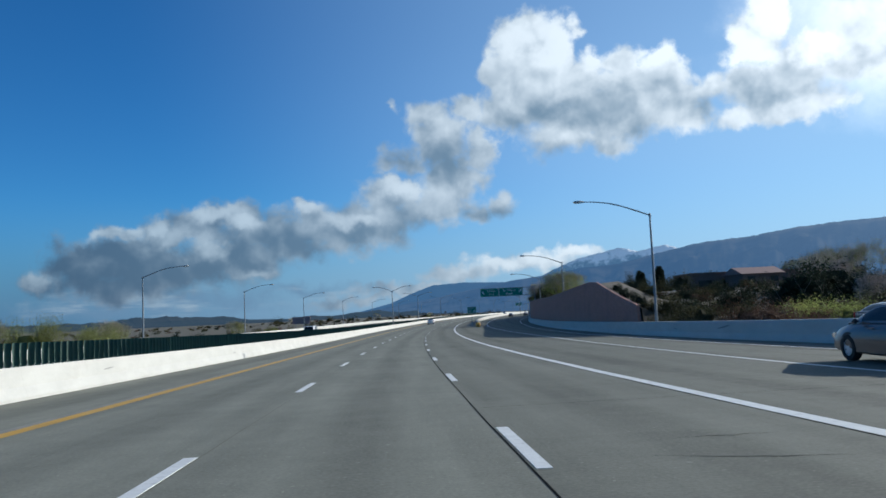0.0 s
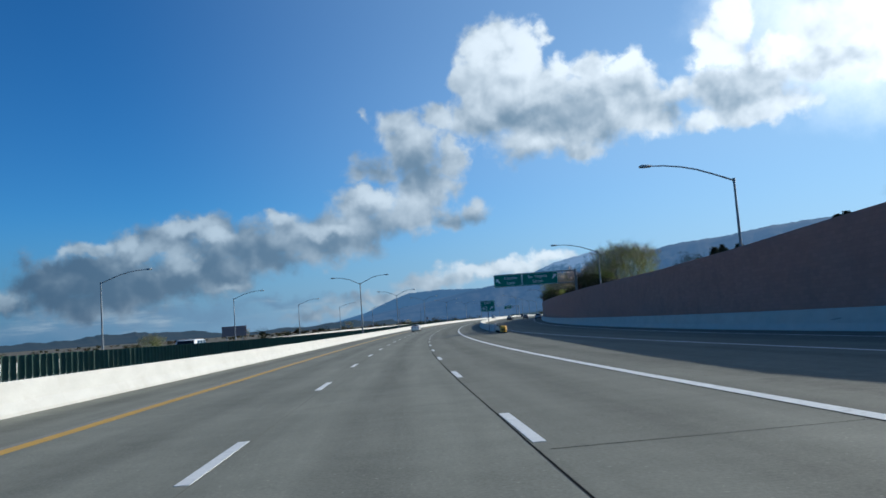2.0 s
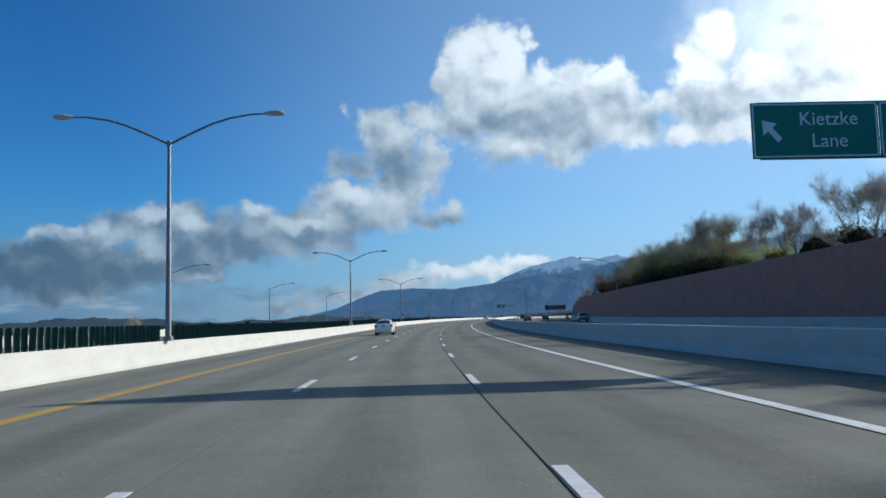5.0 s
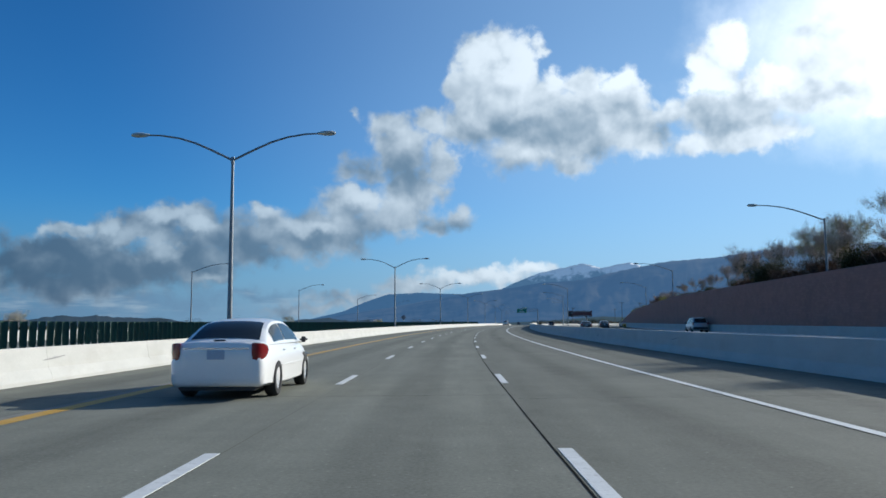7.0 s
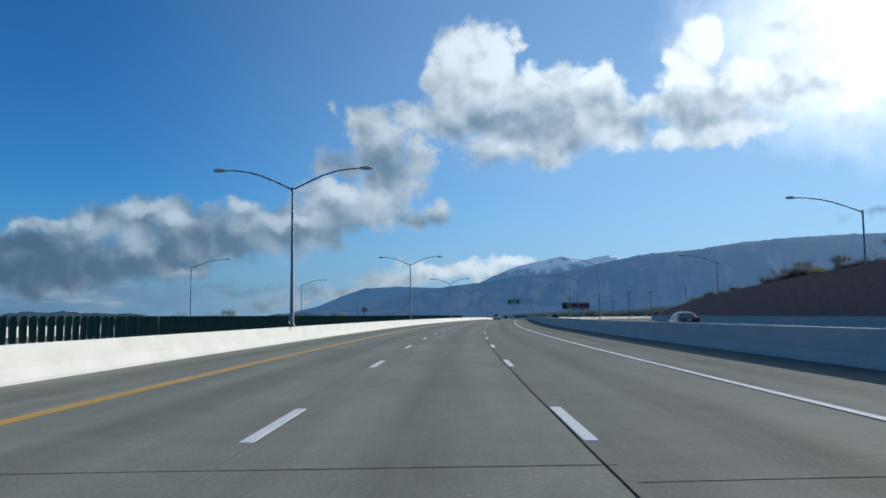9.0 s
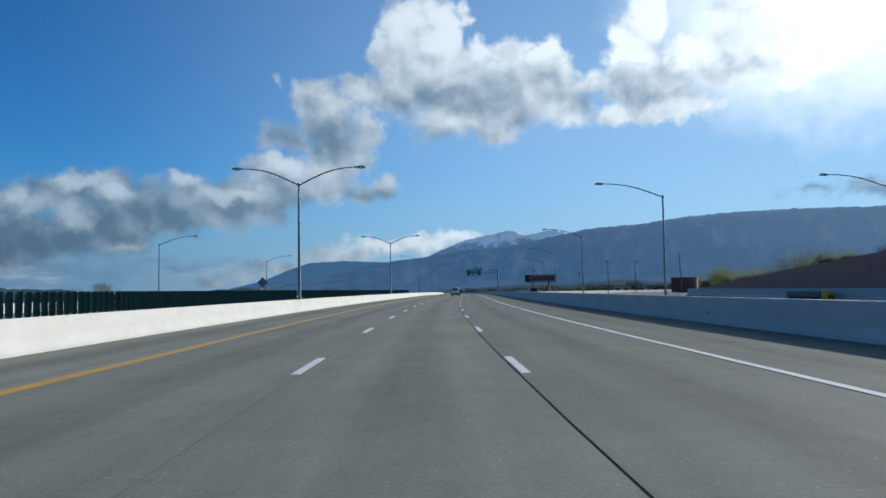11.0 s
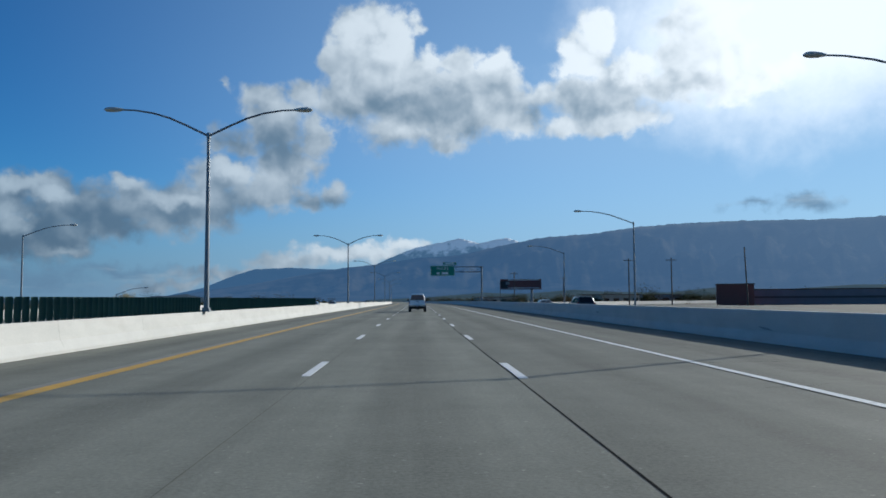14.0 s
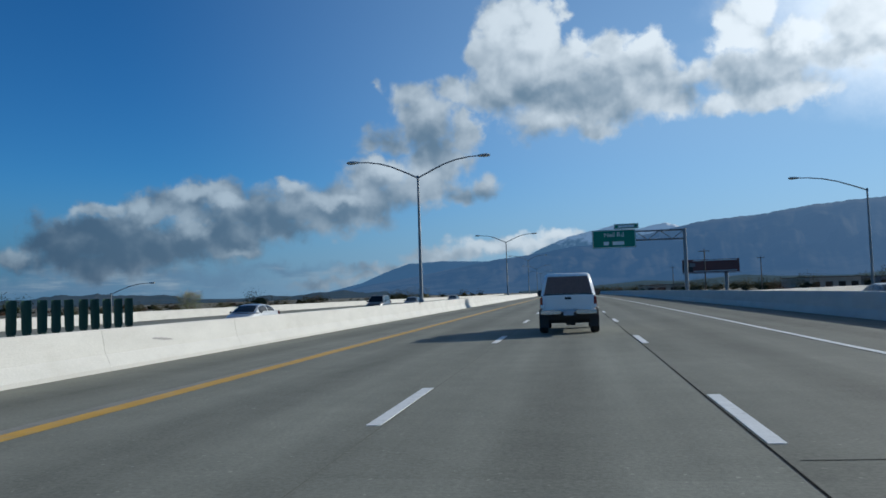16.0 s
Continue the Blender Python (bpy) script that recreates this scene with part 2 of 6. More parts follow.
def material(name, colour, rough=0.6, metal=0.0, vary=0.12, scale=3.0, fine=40.0, bump=0.0, coat=0.0, spec=0.5,
             stain=None, stain_scale=0.4, stain_amount=0.0, stretch=(1, 1, 1), by_object=0.0, glow=None, island=0.0, leaf=0.0):
    m = bpy.data.materials.new(name)
    m.use_nodes = True
    nt = m.node_tree
    b = nt.nodes["Principled BSDF"]
    b.inputs["Roughness"].default_value = rough
    b.inputs["Metallic"].default_value = metal
    b.inputs["Specular IOR Level"].default_value = spec
    if coat:
        b.inputs["Coat Weight"].default_value = coat
        b.inputs["Coat Roughness"].default_value = 0.06
    tc = node(nt, "ShaderNodeTexCoord")
    vec = vmth(nt, "MULTIPLY", tc.outputs["Object"], stretch)
    f1, _ = noise_tex(nt, vec, scale, 4.0)
    f2, _ = noise_tex(nt, vec, fine, 3.0)
    lo = tuple(c * (1 - vary) for c in colour) + (1,)
    hi = tuple(min(1, c * (1 + vary)) for c in colour) + (1,)
    mixf = mth(nt, "ADD", mth(nt, "MULTIPLY", f1, 0.6), mth(nt, "MULTIPLY", f2, 0.4))
    if by_object:
        info = node(nt, "ShaderNodeObjectInfo")
        mixf = mth(nt, "MULTIPLY_ADD", mth(nt, "SUBTRACT", info.outputs["Random"], 0.5), by_object, mixf)
    if island:
        geo = node(nt, "ShaderNodeNewGeometry")
        mixf = mth(nt, "MULTIPLY_ADD", mth(nt, "SUBTRACT", geo.outputs["Random Per Island"], 0.5), island, mixf)
    col = blend(nt, span(nt, mixf, 0.25, 0.75), lo, hi)
    if stain:
        f3, _ = noise_tex(nt, vec, stain_scale, 6.0, 0.65)
        col = blend(nt, mth(nt, "MULTIPLY", span(nt, f3, 0.52, 0.72), stain_amount), col, (*stain, 1))
    nt.links.new(col, b.inputs["Base Color"])
    if bump:
        bp = node(nt, "ShaderNodeBump")
        bp.inputs["Strength"].default_value = bump
        bp.inputs["Distance"].default_value = 0.02
        nt.links.new(f2, bp.inputs["Height"])
        nt.links.new(bp.outputs[0], b.inputs["Normal"])
    if leaf:
        tr = node(nt, "ShaderNodeBsdfTranslucent")
        nt.links.new(col, tr.inputs[0])
        mx = node(nt, "ShaderNodeMixShader")
        mx.inputs[0].default_value = leaf
        nt.links.new(b.outputs[0], mx.inputs[1])
        nt.links.new(tr.outputs[0], mx.inputs[2])
        nt.links.new(mx.outputs[0], nt.nodes["Material Output"].inputs[0])
    if glow:
        b.inputs["Emission Color"].default_value = (*glow[:3], 1)
        b.inputs["Emission Strength"].default_value = glow[3]
    return m


def road_material(name, base, width_tone=True):
    """Worn concrete: lanes polished in the wheel tracks, oil-darkened down the middle; UV holds metres across and along."""
    m = bpy.data.materials.new(name)
    m.use_nodes = True
    nt = m.node_tree
    b = nt.nodes["Principled BSDF"]
    b.inputs["Roughness"].default_value = 0.88
    b.inputs["Specular IOR Level"].default_value = 0.18
    uv = node(nt, "ShaderNodeUVMap")
    uv.uv_map = "metres"
    v = uv.outputs[0]
    sep = node(nt, "ShaderNodeSeparateXYZ")
    nt.links.new(v, sep.inputs[0])
    across = sep.outputs[0]
    lane = mth(nt, "FRACT", mth(nt, "DIVIDE", mth(nt, "ADD", across, 2.155 + 36.6), 3.66))
    mid = mth(nt, "ABSOLUTE", mth(nt, "SUBTRACT", lane, 0.5))
    oil = span(nt, mid, 0.22, 0.02)
    track = mth(nt, "MULTIPLY", span(nt, mid, 0.06, 0.24), span(nt, mid, 0.42, 0.26))
    long = vmth(nt, "MULTIPLY", v, (1.0, 0.06, 1.0))
    s1, _ = noise_tex(nt, long, 1.6, 5.0, 0.6)
    s2, _ = noise_tex(nt, v, 0.25, 5.0, 0.6)
    s3, _ = noise_tex(nt, v, 22.0, 4.0, 0.7)
    s4, _ = noise_tex(nt, v, 1.5, 6.0, 0.7)
    tone = mth(nt, "MULTIPLY_ADD", mth(nt, "SUBTRACT", s1, 0.5), 0.60, 1.0)
    tone = mth(nt, "MULTIPLY_ADD", mth(nt, "SUBTRACT", s2, 0.5), 0.45, tone)
    tone = mth(nt, "MULTIPLY_ADD", mth(nt, "SUBTRACT", s3, 0.5), 0.95, tone)
    tone = mth(nt, "MULTIPLY_ADD", mth(nt, "SUBTRACT", s4, 0.5), 0.45, tone)
    # grit and patches on the shoulder
    edge = span(nt, across, 5.5, 6.6)
    s5, _ = noise_tex(nt, v, 3.4, 5.0, 0.75)
    tone = mth(nt, "MULTIPLY_ADD", mth(nt, "MULTIPLY", edge, mth(nt, "SUBTRACT", s5, 0.5)), 0.9, tone)
    if width_tone:
        tone = mth(nt, "MULTIPLY_ADD", oil, -0.16, tone)
        tone = mth(nt, "MULTIPLY_ADD", track, 0.07, tone)
    # the outer lane is darker than those to its left, the shoulder darker still
    lane_tone = mth(nt, "SUBTRACT", 1.0, mth(nt, "MULTIPLY", mth(nt, "GREATER_THAN", across, 1.39), 0.15))
    lane_tone = mth(nt, "SUBTRACT", lane_tone, mth(nt, "MULTIPLY", mth(nt, "GREATER_THAN", across, 5.2), 0.10))
    # pale grains of exposed stone
    s6, _ = noise_tex(nt, v, 14.0, 1.0, 0.5)
    tone = mth(nt, "MULTIPLY_ADD", span(nt, s6, 0.70, 0.78), 0.55, tone)
    tone = mth(nt, "MULTIPLY", tone, lane_tone)
    # slabs differ a little from one another
    slab = node(nt, "ShaderNodeTexWhiteNoise")
    cell = node(nt, "ShaderNodeCombineXYZ")
    nt.links.new(mth(nt, "FLOOR", mth(nt, "DIVIDE", mth(nt, "ADD", across, 38.755), 3.66)), cell.inputs[0])
    nt.links.new(mth(nt, "FLOOR", mth(nt, "DIVIDE", sep.outputs[1], 4.6)), cell.inputs[1])
    nt.links.new(cell.outputs[0], slab.inputs[0])
    tone = mth(nt, "MULTIPLY_ADD", mth(nt, "SUBTRACT", slab.outputs[0], 0.5), 0.07, tone)
    vec = node(nt, "ShaderNodeVectorMath", op="SCALE")
    vec.inputs[0].default_value = base
    nt.links.new(tone, vec.inputs["Scale"])
    nt.links.new(vec.outputs[0], b.inputs["Base Color"])
    bp = node(nt, "ShaderNodeBump")
    bp.inputs["Strength"].default_value = 0.35
    bp.inputs["Distance"].default_value = 0.01
    nt.links.new(s3, bp.inputs["Height"])
    nt.links.new(bp.outputs[0], b.inputs["Normal"])
    return m


def block_material(name, base):
    """Split-faced blocks in courses; UV holds metres along and up."""
    m = bpy.data.materials.new(name)
    m.use_nodes = True
    nt = m.node_tree
    b = nt.nodes["Principled BSDF"]
    b.inputs["Roughness"].default_value = 0.92
    uv = node(nt, "ShaderNodeUVMap")
    uv.uv_map = "metres"
    br = node(nt, "ShaderNodeTexBrick")
    nt.links.new(uv.outputs[0], br.inputs["Vector"])
    br.inputs["Color1"].default_value = (*[c * 0.92 for c in base], 1)
    br.inputs["Color2"].default_value = (*[c * 1.07 for c in base], 1)
    br.inputs["Mortar"].default_value = (*[c * 0.88 for c in base], 1)
    br.inputs["Scale"].default_value = 1.0
    br.inputs["Brick Width"].default_value = 0.46
    br.inputs["Row Height"].default_value = 0.205
    br.inputs["Mortar Size"].default_value = 0.012
    f1, _ = noise_tex(nt, uv.outputs[0], 0.5, 6.0, 0.65)
    f2, _ = noise_tex(nt, uv.outputs[0], 26.0, 3.0)
    col = blend(nt, mth(nt, "MULTIPLY", span(nt, f1, 0.45, 0.70), 0.45), br.outputs[0], (base[0] * 0.62, base[1] * 0.66, base[2] * 0.72, 1))
    nt.links.new(col, b.inputs["Base Color"])
    bp = node(nt, "ShaderNodeBump")
    bp.inputs["Strength"].default_value = 0.6
    bp.inputs["Distance"].default_value = 0.03
    nt.links.new(mth(nt, "ADD", mth(nt, "MULTIPLY", br.outputs["Fac"], -0.5), f2), bp.inputs["Height"])
    nt.links.new(bp.outputs[0], b.inputs["Normal"])
    return m


MAT = {
    "road": road_material("worn_concrete", (0.176, 0.178, 0.146)),
    "barrier": material("barrier_concrete", (0.475, 0.462, 0.425), 0.8, vary=0.10, scale=0.7, fine=18, bump=0.25,
                        stain=(0.40, 0.375, 0.335), stain_scale=0.55, stain_amount=0.5, stretch=(1, 1, 2.5)),
    "white_line": material("white_line_paint", (0.62, 0.62, 0.60), 0.6, vary=0.14, scale=2.0, fine=30, stain=(0.33, 0.32, 0.30),
                           stain_scale=5.0, stain_amount=0.75),
    "yellow_line": material("yellow_line_paint", (0.50, 0.285, 0.03), 0.6, vary=0.14, scale=2.0, fine=30, stain=(0.33, 0.29, 0.20),
                            stain_scale=3.0, stain_amount=0.6),
    "seam": material("barrier_seam", (0.45, 0.437, 0.40), 0.85, vary=0.2, scale=6),
    "ghost_line": material("faded_old_stripe", (0.195, 0.190, 0.165), 0.8, vary=0.2, scale=1.5, fine=20, stain=(0.15, 0.145, 0.125), stain_scale=2.0, stain_amount=0.8),
    "joint_faint": material("worn_joint", (0.142, 0.141, 0.118), 0.9, spec=0.05),
    "scuff": material("rubber_scuff", (0.27, 0.26, 0.25), 0.8, vary=0.25, scale=12),
    "joint": material("joint_sealant", (0.012, 0.012, 0.012), 0.95, spec=0.02),
    "green": material("glare_paddle_green", (0.008, 0.052, 0.034), 0.5, vary=0.2, by_object=0.2, island=0.2),
    "galv_light": material("bright_galvanised_steel", (0.40, 0.41, 0.41), 0.5, metal=0.3, vary=0.2, scale=6),
    "lamp_shell": material("weathered_luminaire_shell", (0.46, 0.46, 0.42), 0.6, vary=0.12, scale=8),
    "galv": material("galvanised_steel", (0.20, 0.22, 0.235), 0.5, metal=0.35, vary=0.15, scale=6),
    "wall": block_material("brown_block", (0.37, 0.188, 0.148)),
    "sign": material("sign_green", (0.008, 0.195, 0.125), 0.45, vary=0.06),
    "sign_white": material("sign_white", (0.80, 0.82, 0.80), 0.45, vary=0.04),
    "dirt": material("dry_ground", (0.082, 0.070, 0.043), 0.95, vary=0.30, scale=0.08, fine=0.9, bump=0.4,
                     stain=(0.055, 0.060, 0.030), stain_scale=0.05, stain_amount=0.8),
    "scrub": material("scrub_ground", (0.052, 0.042, 0.029), 0.95, vary=0.35, scale=0.25, fine=3.0, bump=0.5,
                      stain=(0.055, 0.055, 0.030), stain_scale=0.15, stain_amount=0.8),
    "paint_white": material("white_car_paint", (0.82, 0.805, 0.775), 0.28, vary=0.02, coat=0.6),
    "paint_brown": material("brown_car_paint", (0.085, 0.055, 0.050), 0.3, vary=0.03, coat=0.7),
    "paint_silver": material("silver_car_paint", (0.42, 0.43, 0.44), 0.32, metal=0.5, vary=0.03, coat=0.6),
    "paint_dark": material("dark_car_paint", (0.022, 0.024, 0.030), 0.3, vary=0.05, coat=0.6),
    "glass": material("car_glass", (0.012, 0.014, 0.015), 0.07, vary=0.05, spec=0.32),
    "shade_glass": material("curtained_glass", (0.205, 0.120, 0.088), 0.30, vary=0.15, scale=8),
    "rubber": material("tyre_rubber", (0.018, 0.018, 0.018), 0.85, vary=0.2, scale=20),
    "trim": material("black_trim", (0.022, 0.022, 0.024), 0.6, vary=0.1),
    "alloy": material("alloy_rim", (0.62, 0.63, 0.64), 0.35, metal=0.3, vary=0.05),
    "chrome": material("chrome", (0.62, 0.63, 0.65), 0.18, metal=1.0, vary=0.04),
    "red_lamp": material("red_lamp_lens", (0.20, 0.010, 0.010), 0.2, vary=0.1, coat=0.5),
    "plate": material("number_plate", (0.36, 0.42, 0.50), 0.45, vary=0.1, scale=20),
    "bark": material("bark", (0.22, 0.180, 0.150), 0.95, vary=0.3, scale=8, fine=60, bump=0.5),
    "twig": material("twigs", (0.40, 0.335, 0.285), 0.95, vary=0.3, scale=2, island=0.6, spec=0.06),
    "leaf": material("spring_leaves", (0.225, 0.25, 0.075), 0.7, vary=0.45, scale=1.5, island=0.9, leaf=0.42, spec=0.06),
    "leaf_olive": material("olive_leaves", (0.066, 0.062, 0.030), 0.75, vary=0.45, scale=1.5, island=0.9, leaf=0.2, spec=0.06),
    "leaf_tree": material("thin_olive_leaves", (0.215, 0.225, 0.080), 0.75, vary=0.45, scale=1.5, island=0.9, leaf=0.4, spec=0.06),
    "leaf_dark": material("juniper_needles", (0.030, 0.038, 0.022), 0.85, vary=0.4, scale=1.5, island=0.9, leaf=0.15, spec=0.06),
    "leaf_rust": material("rust_brown_scrub", (0.105, 0.064, 0.044), 0.9, vary=0.45, scale=1.5, island=0.9, leaf=0.2, spec=0.06),
    "yellow": material("attenuator_yellow", (0.66, 0.34, 0.015), 0.5, vary=0.08),
    "wood": material("weathered_pole_wood", (0.11, 0.085, 0.065), 0.9, vary=0.25, scale=4, stretch=(1, 1, 0.1)),
    "redbrown": material("red_brown_cladding", (0.20, 0.060, 0.045), 0.7, vary=0.12),
    "tan": material("tan_stucco", (0.42, 0.33, 0.25), 0.9, vary=0.1, scale=0.5),
    "roof": material("roof_brown", (0.15, 0.095, 0.075), 0.85, vary=0.15),
    "roof_pink": material("faded_pink_roof", (0.26, 0.165, 0.145), 0.85, vary=0.15),
    "mauve": material("mauve_brown_stucco", (0.30, 0.215, 0.205), 0.9, vary=0.12, scale=0.5),
    "grey": material("grey_cladding", (0.20, 0.20, 0.21), 0.7, vary=0.1),
    "poster": material("billboard_face", (0.135, 0.045, 0.040), 0.5, vary=0.15, scale=0.6),
}


def mountain_material(name, rock, snow=None, line=0.0, haze=(0.16, 0.27, 0.45), amount=0.6, tree=(0.05, 0.06, 0.045)):
    """A far range whose aerial haze is put in as a blue glow mixed over the rock."""
    m = bpy.data.materials.new(name)
    m.use_nodes = True
    nt = m.node_tree
    b = nt.nodes["Principled BSDF"]
    b.inputs["Roughness"].default_value = 1.0
    b.inputs["Specular IOR Level"].default_value = 0.0
    geo = node(nt, "ShaderNodeTexCoord")
    p = geo.outputs["Object"]
    f1, _ = noise_tex(nt, p, 0.004, 8.0, 0.62)
    f2, _ = noise_tex(nt, p, 0.02, 6.0, 0.65)
    col = blend(nt, span(nt, f1, 0.38, 0.62), (*rock, 1), (*tree, 1))
    if snow:
        sep = node(nt, "ShaderNodeSeparateXYZ")
        nt.links.new(p, sep.inputs[0])
        h = mth(nt, "MULTIPLY_ADD", mth(nt, "SUBTRACT", f2, 0.5), 240.0, sep.outputs[2])
        h = mth(nt, "MULTIPLY_ADD", mth(nt, "SUBTRACT", f1, 0.5), 160.0, h)
        white = span(nt, h, line - 25.0, line + 35.0)
        col = blend(nt, white, col, (*snow, 1))
    nt.links.new(col, b.inputs["Base Color"])
    # the haze is emission painted over the slopes; amount sets its share
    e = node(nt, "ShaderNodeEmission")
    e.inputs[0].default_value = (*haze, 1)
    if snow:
        # paler glow put on the snow in place of skylight on its shaded slopes
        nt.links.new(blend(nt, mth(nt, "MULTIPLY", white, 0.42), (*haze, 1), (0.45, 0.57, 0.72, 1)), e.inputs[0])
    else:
        # painted haze glow grows paler with x, imitating air brighter towards the sun
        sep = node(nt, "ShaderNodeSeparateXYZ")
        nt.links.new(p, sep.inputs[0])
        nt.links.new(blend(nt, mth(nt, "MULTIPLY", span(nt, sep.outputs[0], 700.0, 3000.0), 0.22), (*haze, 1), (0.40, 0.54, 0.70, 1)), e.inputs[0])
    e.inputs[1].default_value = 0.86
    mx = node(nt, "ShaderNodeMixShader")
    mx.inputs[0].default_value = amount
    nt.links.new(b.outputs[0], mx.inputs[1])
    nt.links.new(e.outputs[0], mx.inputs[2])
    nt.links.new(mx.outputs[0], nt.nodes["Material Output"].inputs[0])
    return m


# haze: glow colour laid over each range to imitate distance
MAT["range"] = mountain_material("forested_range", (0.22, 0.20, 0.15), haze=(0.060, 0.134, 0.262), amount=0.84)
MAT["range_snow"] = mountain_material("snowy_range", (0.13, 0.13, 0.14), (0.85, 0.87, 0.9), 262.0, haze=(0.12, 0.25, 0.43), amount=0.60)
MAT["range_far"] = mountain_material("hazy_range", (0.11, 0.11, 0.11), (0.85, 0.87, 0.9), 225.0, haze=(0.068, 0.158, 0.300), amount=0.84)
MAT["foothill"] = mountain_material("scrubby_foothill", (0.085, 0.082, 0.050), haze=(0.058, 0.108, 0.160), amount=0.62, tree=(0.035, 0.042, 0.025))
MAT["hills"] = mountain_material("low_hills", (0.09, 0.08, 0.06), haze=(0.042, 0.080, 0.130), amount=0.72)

# ---------------------------------------------------------------- the line of the road
KNOT = [0, 120, 240, 360, 480, 620, 800]
BEND = [-0.5067, -0.5919, -0.6251, -0.6366, 0.0552, 0.108, 0.0804]      # thousandths of a radian a metre
GRADE = [-1.901, -0.484, 0.230, 0.333, 0.173, -0.132, -0.200]           # per cent
STEP = 2.0
LONG = np.arange(-400, 1500, STEP)
_hd = np.cumsum(np.interp(LONG, KNOT, BEND) * 1e-3) * STEP
_i0 = int(np.argmin(abs(LONG)))
_hd = _hd - _hd[_i0] + radians(3.9163)
_gx, _gy = np.cumsum(-np.sin(_hd)) * STEP, np.cumsum(np.cos(_hd)) * STEP
_grade = np.where(LONG < -40, 0.0, np.where(LONG > 900, 0.0, np.interp(LONG, KNOT, GRADE)))
_gz = np.cumsum(_grade * 1e-2) * STEP
_gx, _gy, _gz = _gx - _gx[_i0], _gy - _gy[_i0], _gz - _gz[_i0]


def heading(s):
    return float(np.interp(s, LONG, _hd))


def on_road(s, o, z=0.0):
    """A place s metres along the road, o metres to the right of its line and z above it."""
    h = heading(s)
    return Vector((np.interp(s, LONG, _gx) + o * math.cos(h), np.interp(s, LONG, _gy) + o * math.sin(h), np.interp(s, LONG, _gz) + z))


def stand(s, o, z=0.0, turn=0.0):
    """The pose of a thing there whose +y points along the road."""
    p = on_road(s, o, z)
    return pose(p.x, p.y, p.z, 0, 0, math.degrees(heading(s)) + turn)


def ramp_edge(s):
    return float(np.interp(s, [-400, -50, 56, 104, 152, 173, 326, 400, 440, 480, 520, 560, 620], [15.4, 16.4, 17.3, 18.8, 21.0, 21.8, 28.5, 32.3, 34.6, 43, 55, 64, 68]))


# ---------------------------------------------------------------- mesh helpers


def const(v):
    return lambda s: v


def link_mesh(name, me, mat, parent=None, label=""):
    ob = new(name, me)
    if mat:
        me.materials.append(mat)
    if parent:
        ob.parent = parent
    if label:
        ob["label"] = label
    return ob


def part(name, bm, mat, parent=None, label="", smooth=False, bevel=0.0, seg=2):
    me = bpy.data.meshes.new(name)
    if bevel:
        bmesh.ops.bevel(bm, geom=bm.edges[:], offset=bevel, segments=seg, affect="EDGES", clamp_overlap=True)
    bmesh.ops.recalc_face_normals(bm, faces=bm.faces[:])
    bm.to_mesh(me)
    bm.free()
    if smooth:
        for f in me.polygons:
            f.use_smooth = True
        me.set_sharp_from_angle(angle=radians(38))
    return link_mesh(name, me, mat, parent, label)


def raw(name, verts, faces, mat, parent=None, label="", smooth=False):
    me = bpy.data.meshes.new(name)
    me.from_pydata([tuple(v) for v in verts], [], faces)
    me.update()
    if smooth:
        for f in me.polygons:
            f.use_smooth = True
    return link_mesh(name, me, mat, parent, label)


def box(bm, c, size, m=None):
    r = bmesh.ops.create_cube(bm, size=1.0, matrix=(m or Matrix()) @ Matrix.Translation(c) @ Matrix.Diagonal((*size, 1)))
    return r["verts"]


def hexa(bm, pts):
    """A solid from eight corners: four below, four above, each round the same way."""
    v = [bm.verts.new(p) for p in pts]
    for f in ((3, 2, 1, 0), (4, 5, 6, 7), (0, 1, 5, 4), (1, 2, 6, 5), (2, 3, 7, 6), (3, 0, 4, 7)):
        bm.faces.new([v[i] for i in f])
    return v


def tube(bm, pts, radii, n=8, cap=True):
    pts = [Vector(p) for p in pts]
    rings = []
    side = None
    for i, p in enumerate(pts):
        d = (pts[min(i + 1, len(pts) - 1)] - pts[max(i - 1, 0)]).normalized()
        a = d.orthogonal() if side is None else (side - d * side.dot(d))
        a.normalize()
        side = a
        b = d.cross(a)
        rings.append([bm.verts.new(p + (a * math.cos(2 * math.pi * k / n) + b * math.sin(2 * math.pi * k / n)) * radii[i]) for k in range(n)])
    for r0, r1 in zip(rings, rings[1:]):
        for k in range(n):
            bm.faces.new((r0[k], r0[(k + 1) % n], r1[(k + 1) % n], r1[k]))
    if cap:
        bm.faces.new(list(reversed(rings[0])))
        bm.faces.new(rings[-1])


def loft(bm, rings, cap=True):
    vs = [[bm.verts.new(p) for p in r] for r in rings]
    n = len(vs[0])
    for a, b in zip(vs, vs[1:]):
        for k in range(n):
            bm.faces.new((a[k], a[(k + 1) % n], b[(k + 1) % n], b[k]))
    if cap:
        bm.faces.new(list(reversed(vs[0])))
        bm.faces.new(vs[-1])
    return vs


def sweep(name, profile, stations, across, mat, lift=const(0.0), parent=None, label="", closed=True, smooth=False, height=None):
    """A profile of (o, z) carried along the road; across(s) is added to o."""
    verts, faces = [], []
    n = len(profile)
    for s in stations:
        k = height(s) if height else 1.0
        for o, z in profile:
            verts.append(on_road(s, across(s) + o, z * k + lift(s)))
    for i in range(len(stations) - 1):
        for k in range(n if closed else n - 1):
            a, b = i * n + k, i * n + (k + 1) % n
            faces.append((a, a + n, b + n, b))
    if closed:
        faces.append(tuple(range(n)))
        faces.append(tuple(reversed([(len(stations) - 1) * n + k for k in range(n)])))
    ob = raw(name, verts, faces, mat, parent, label, smooth)
    return ob


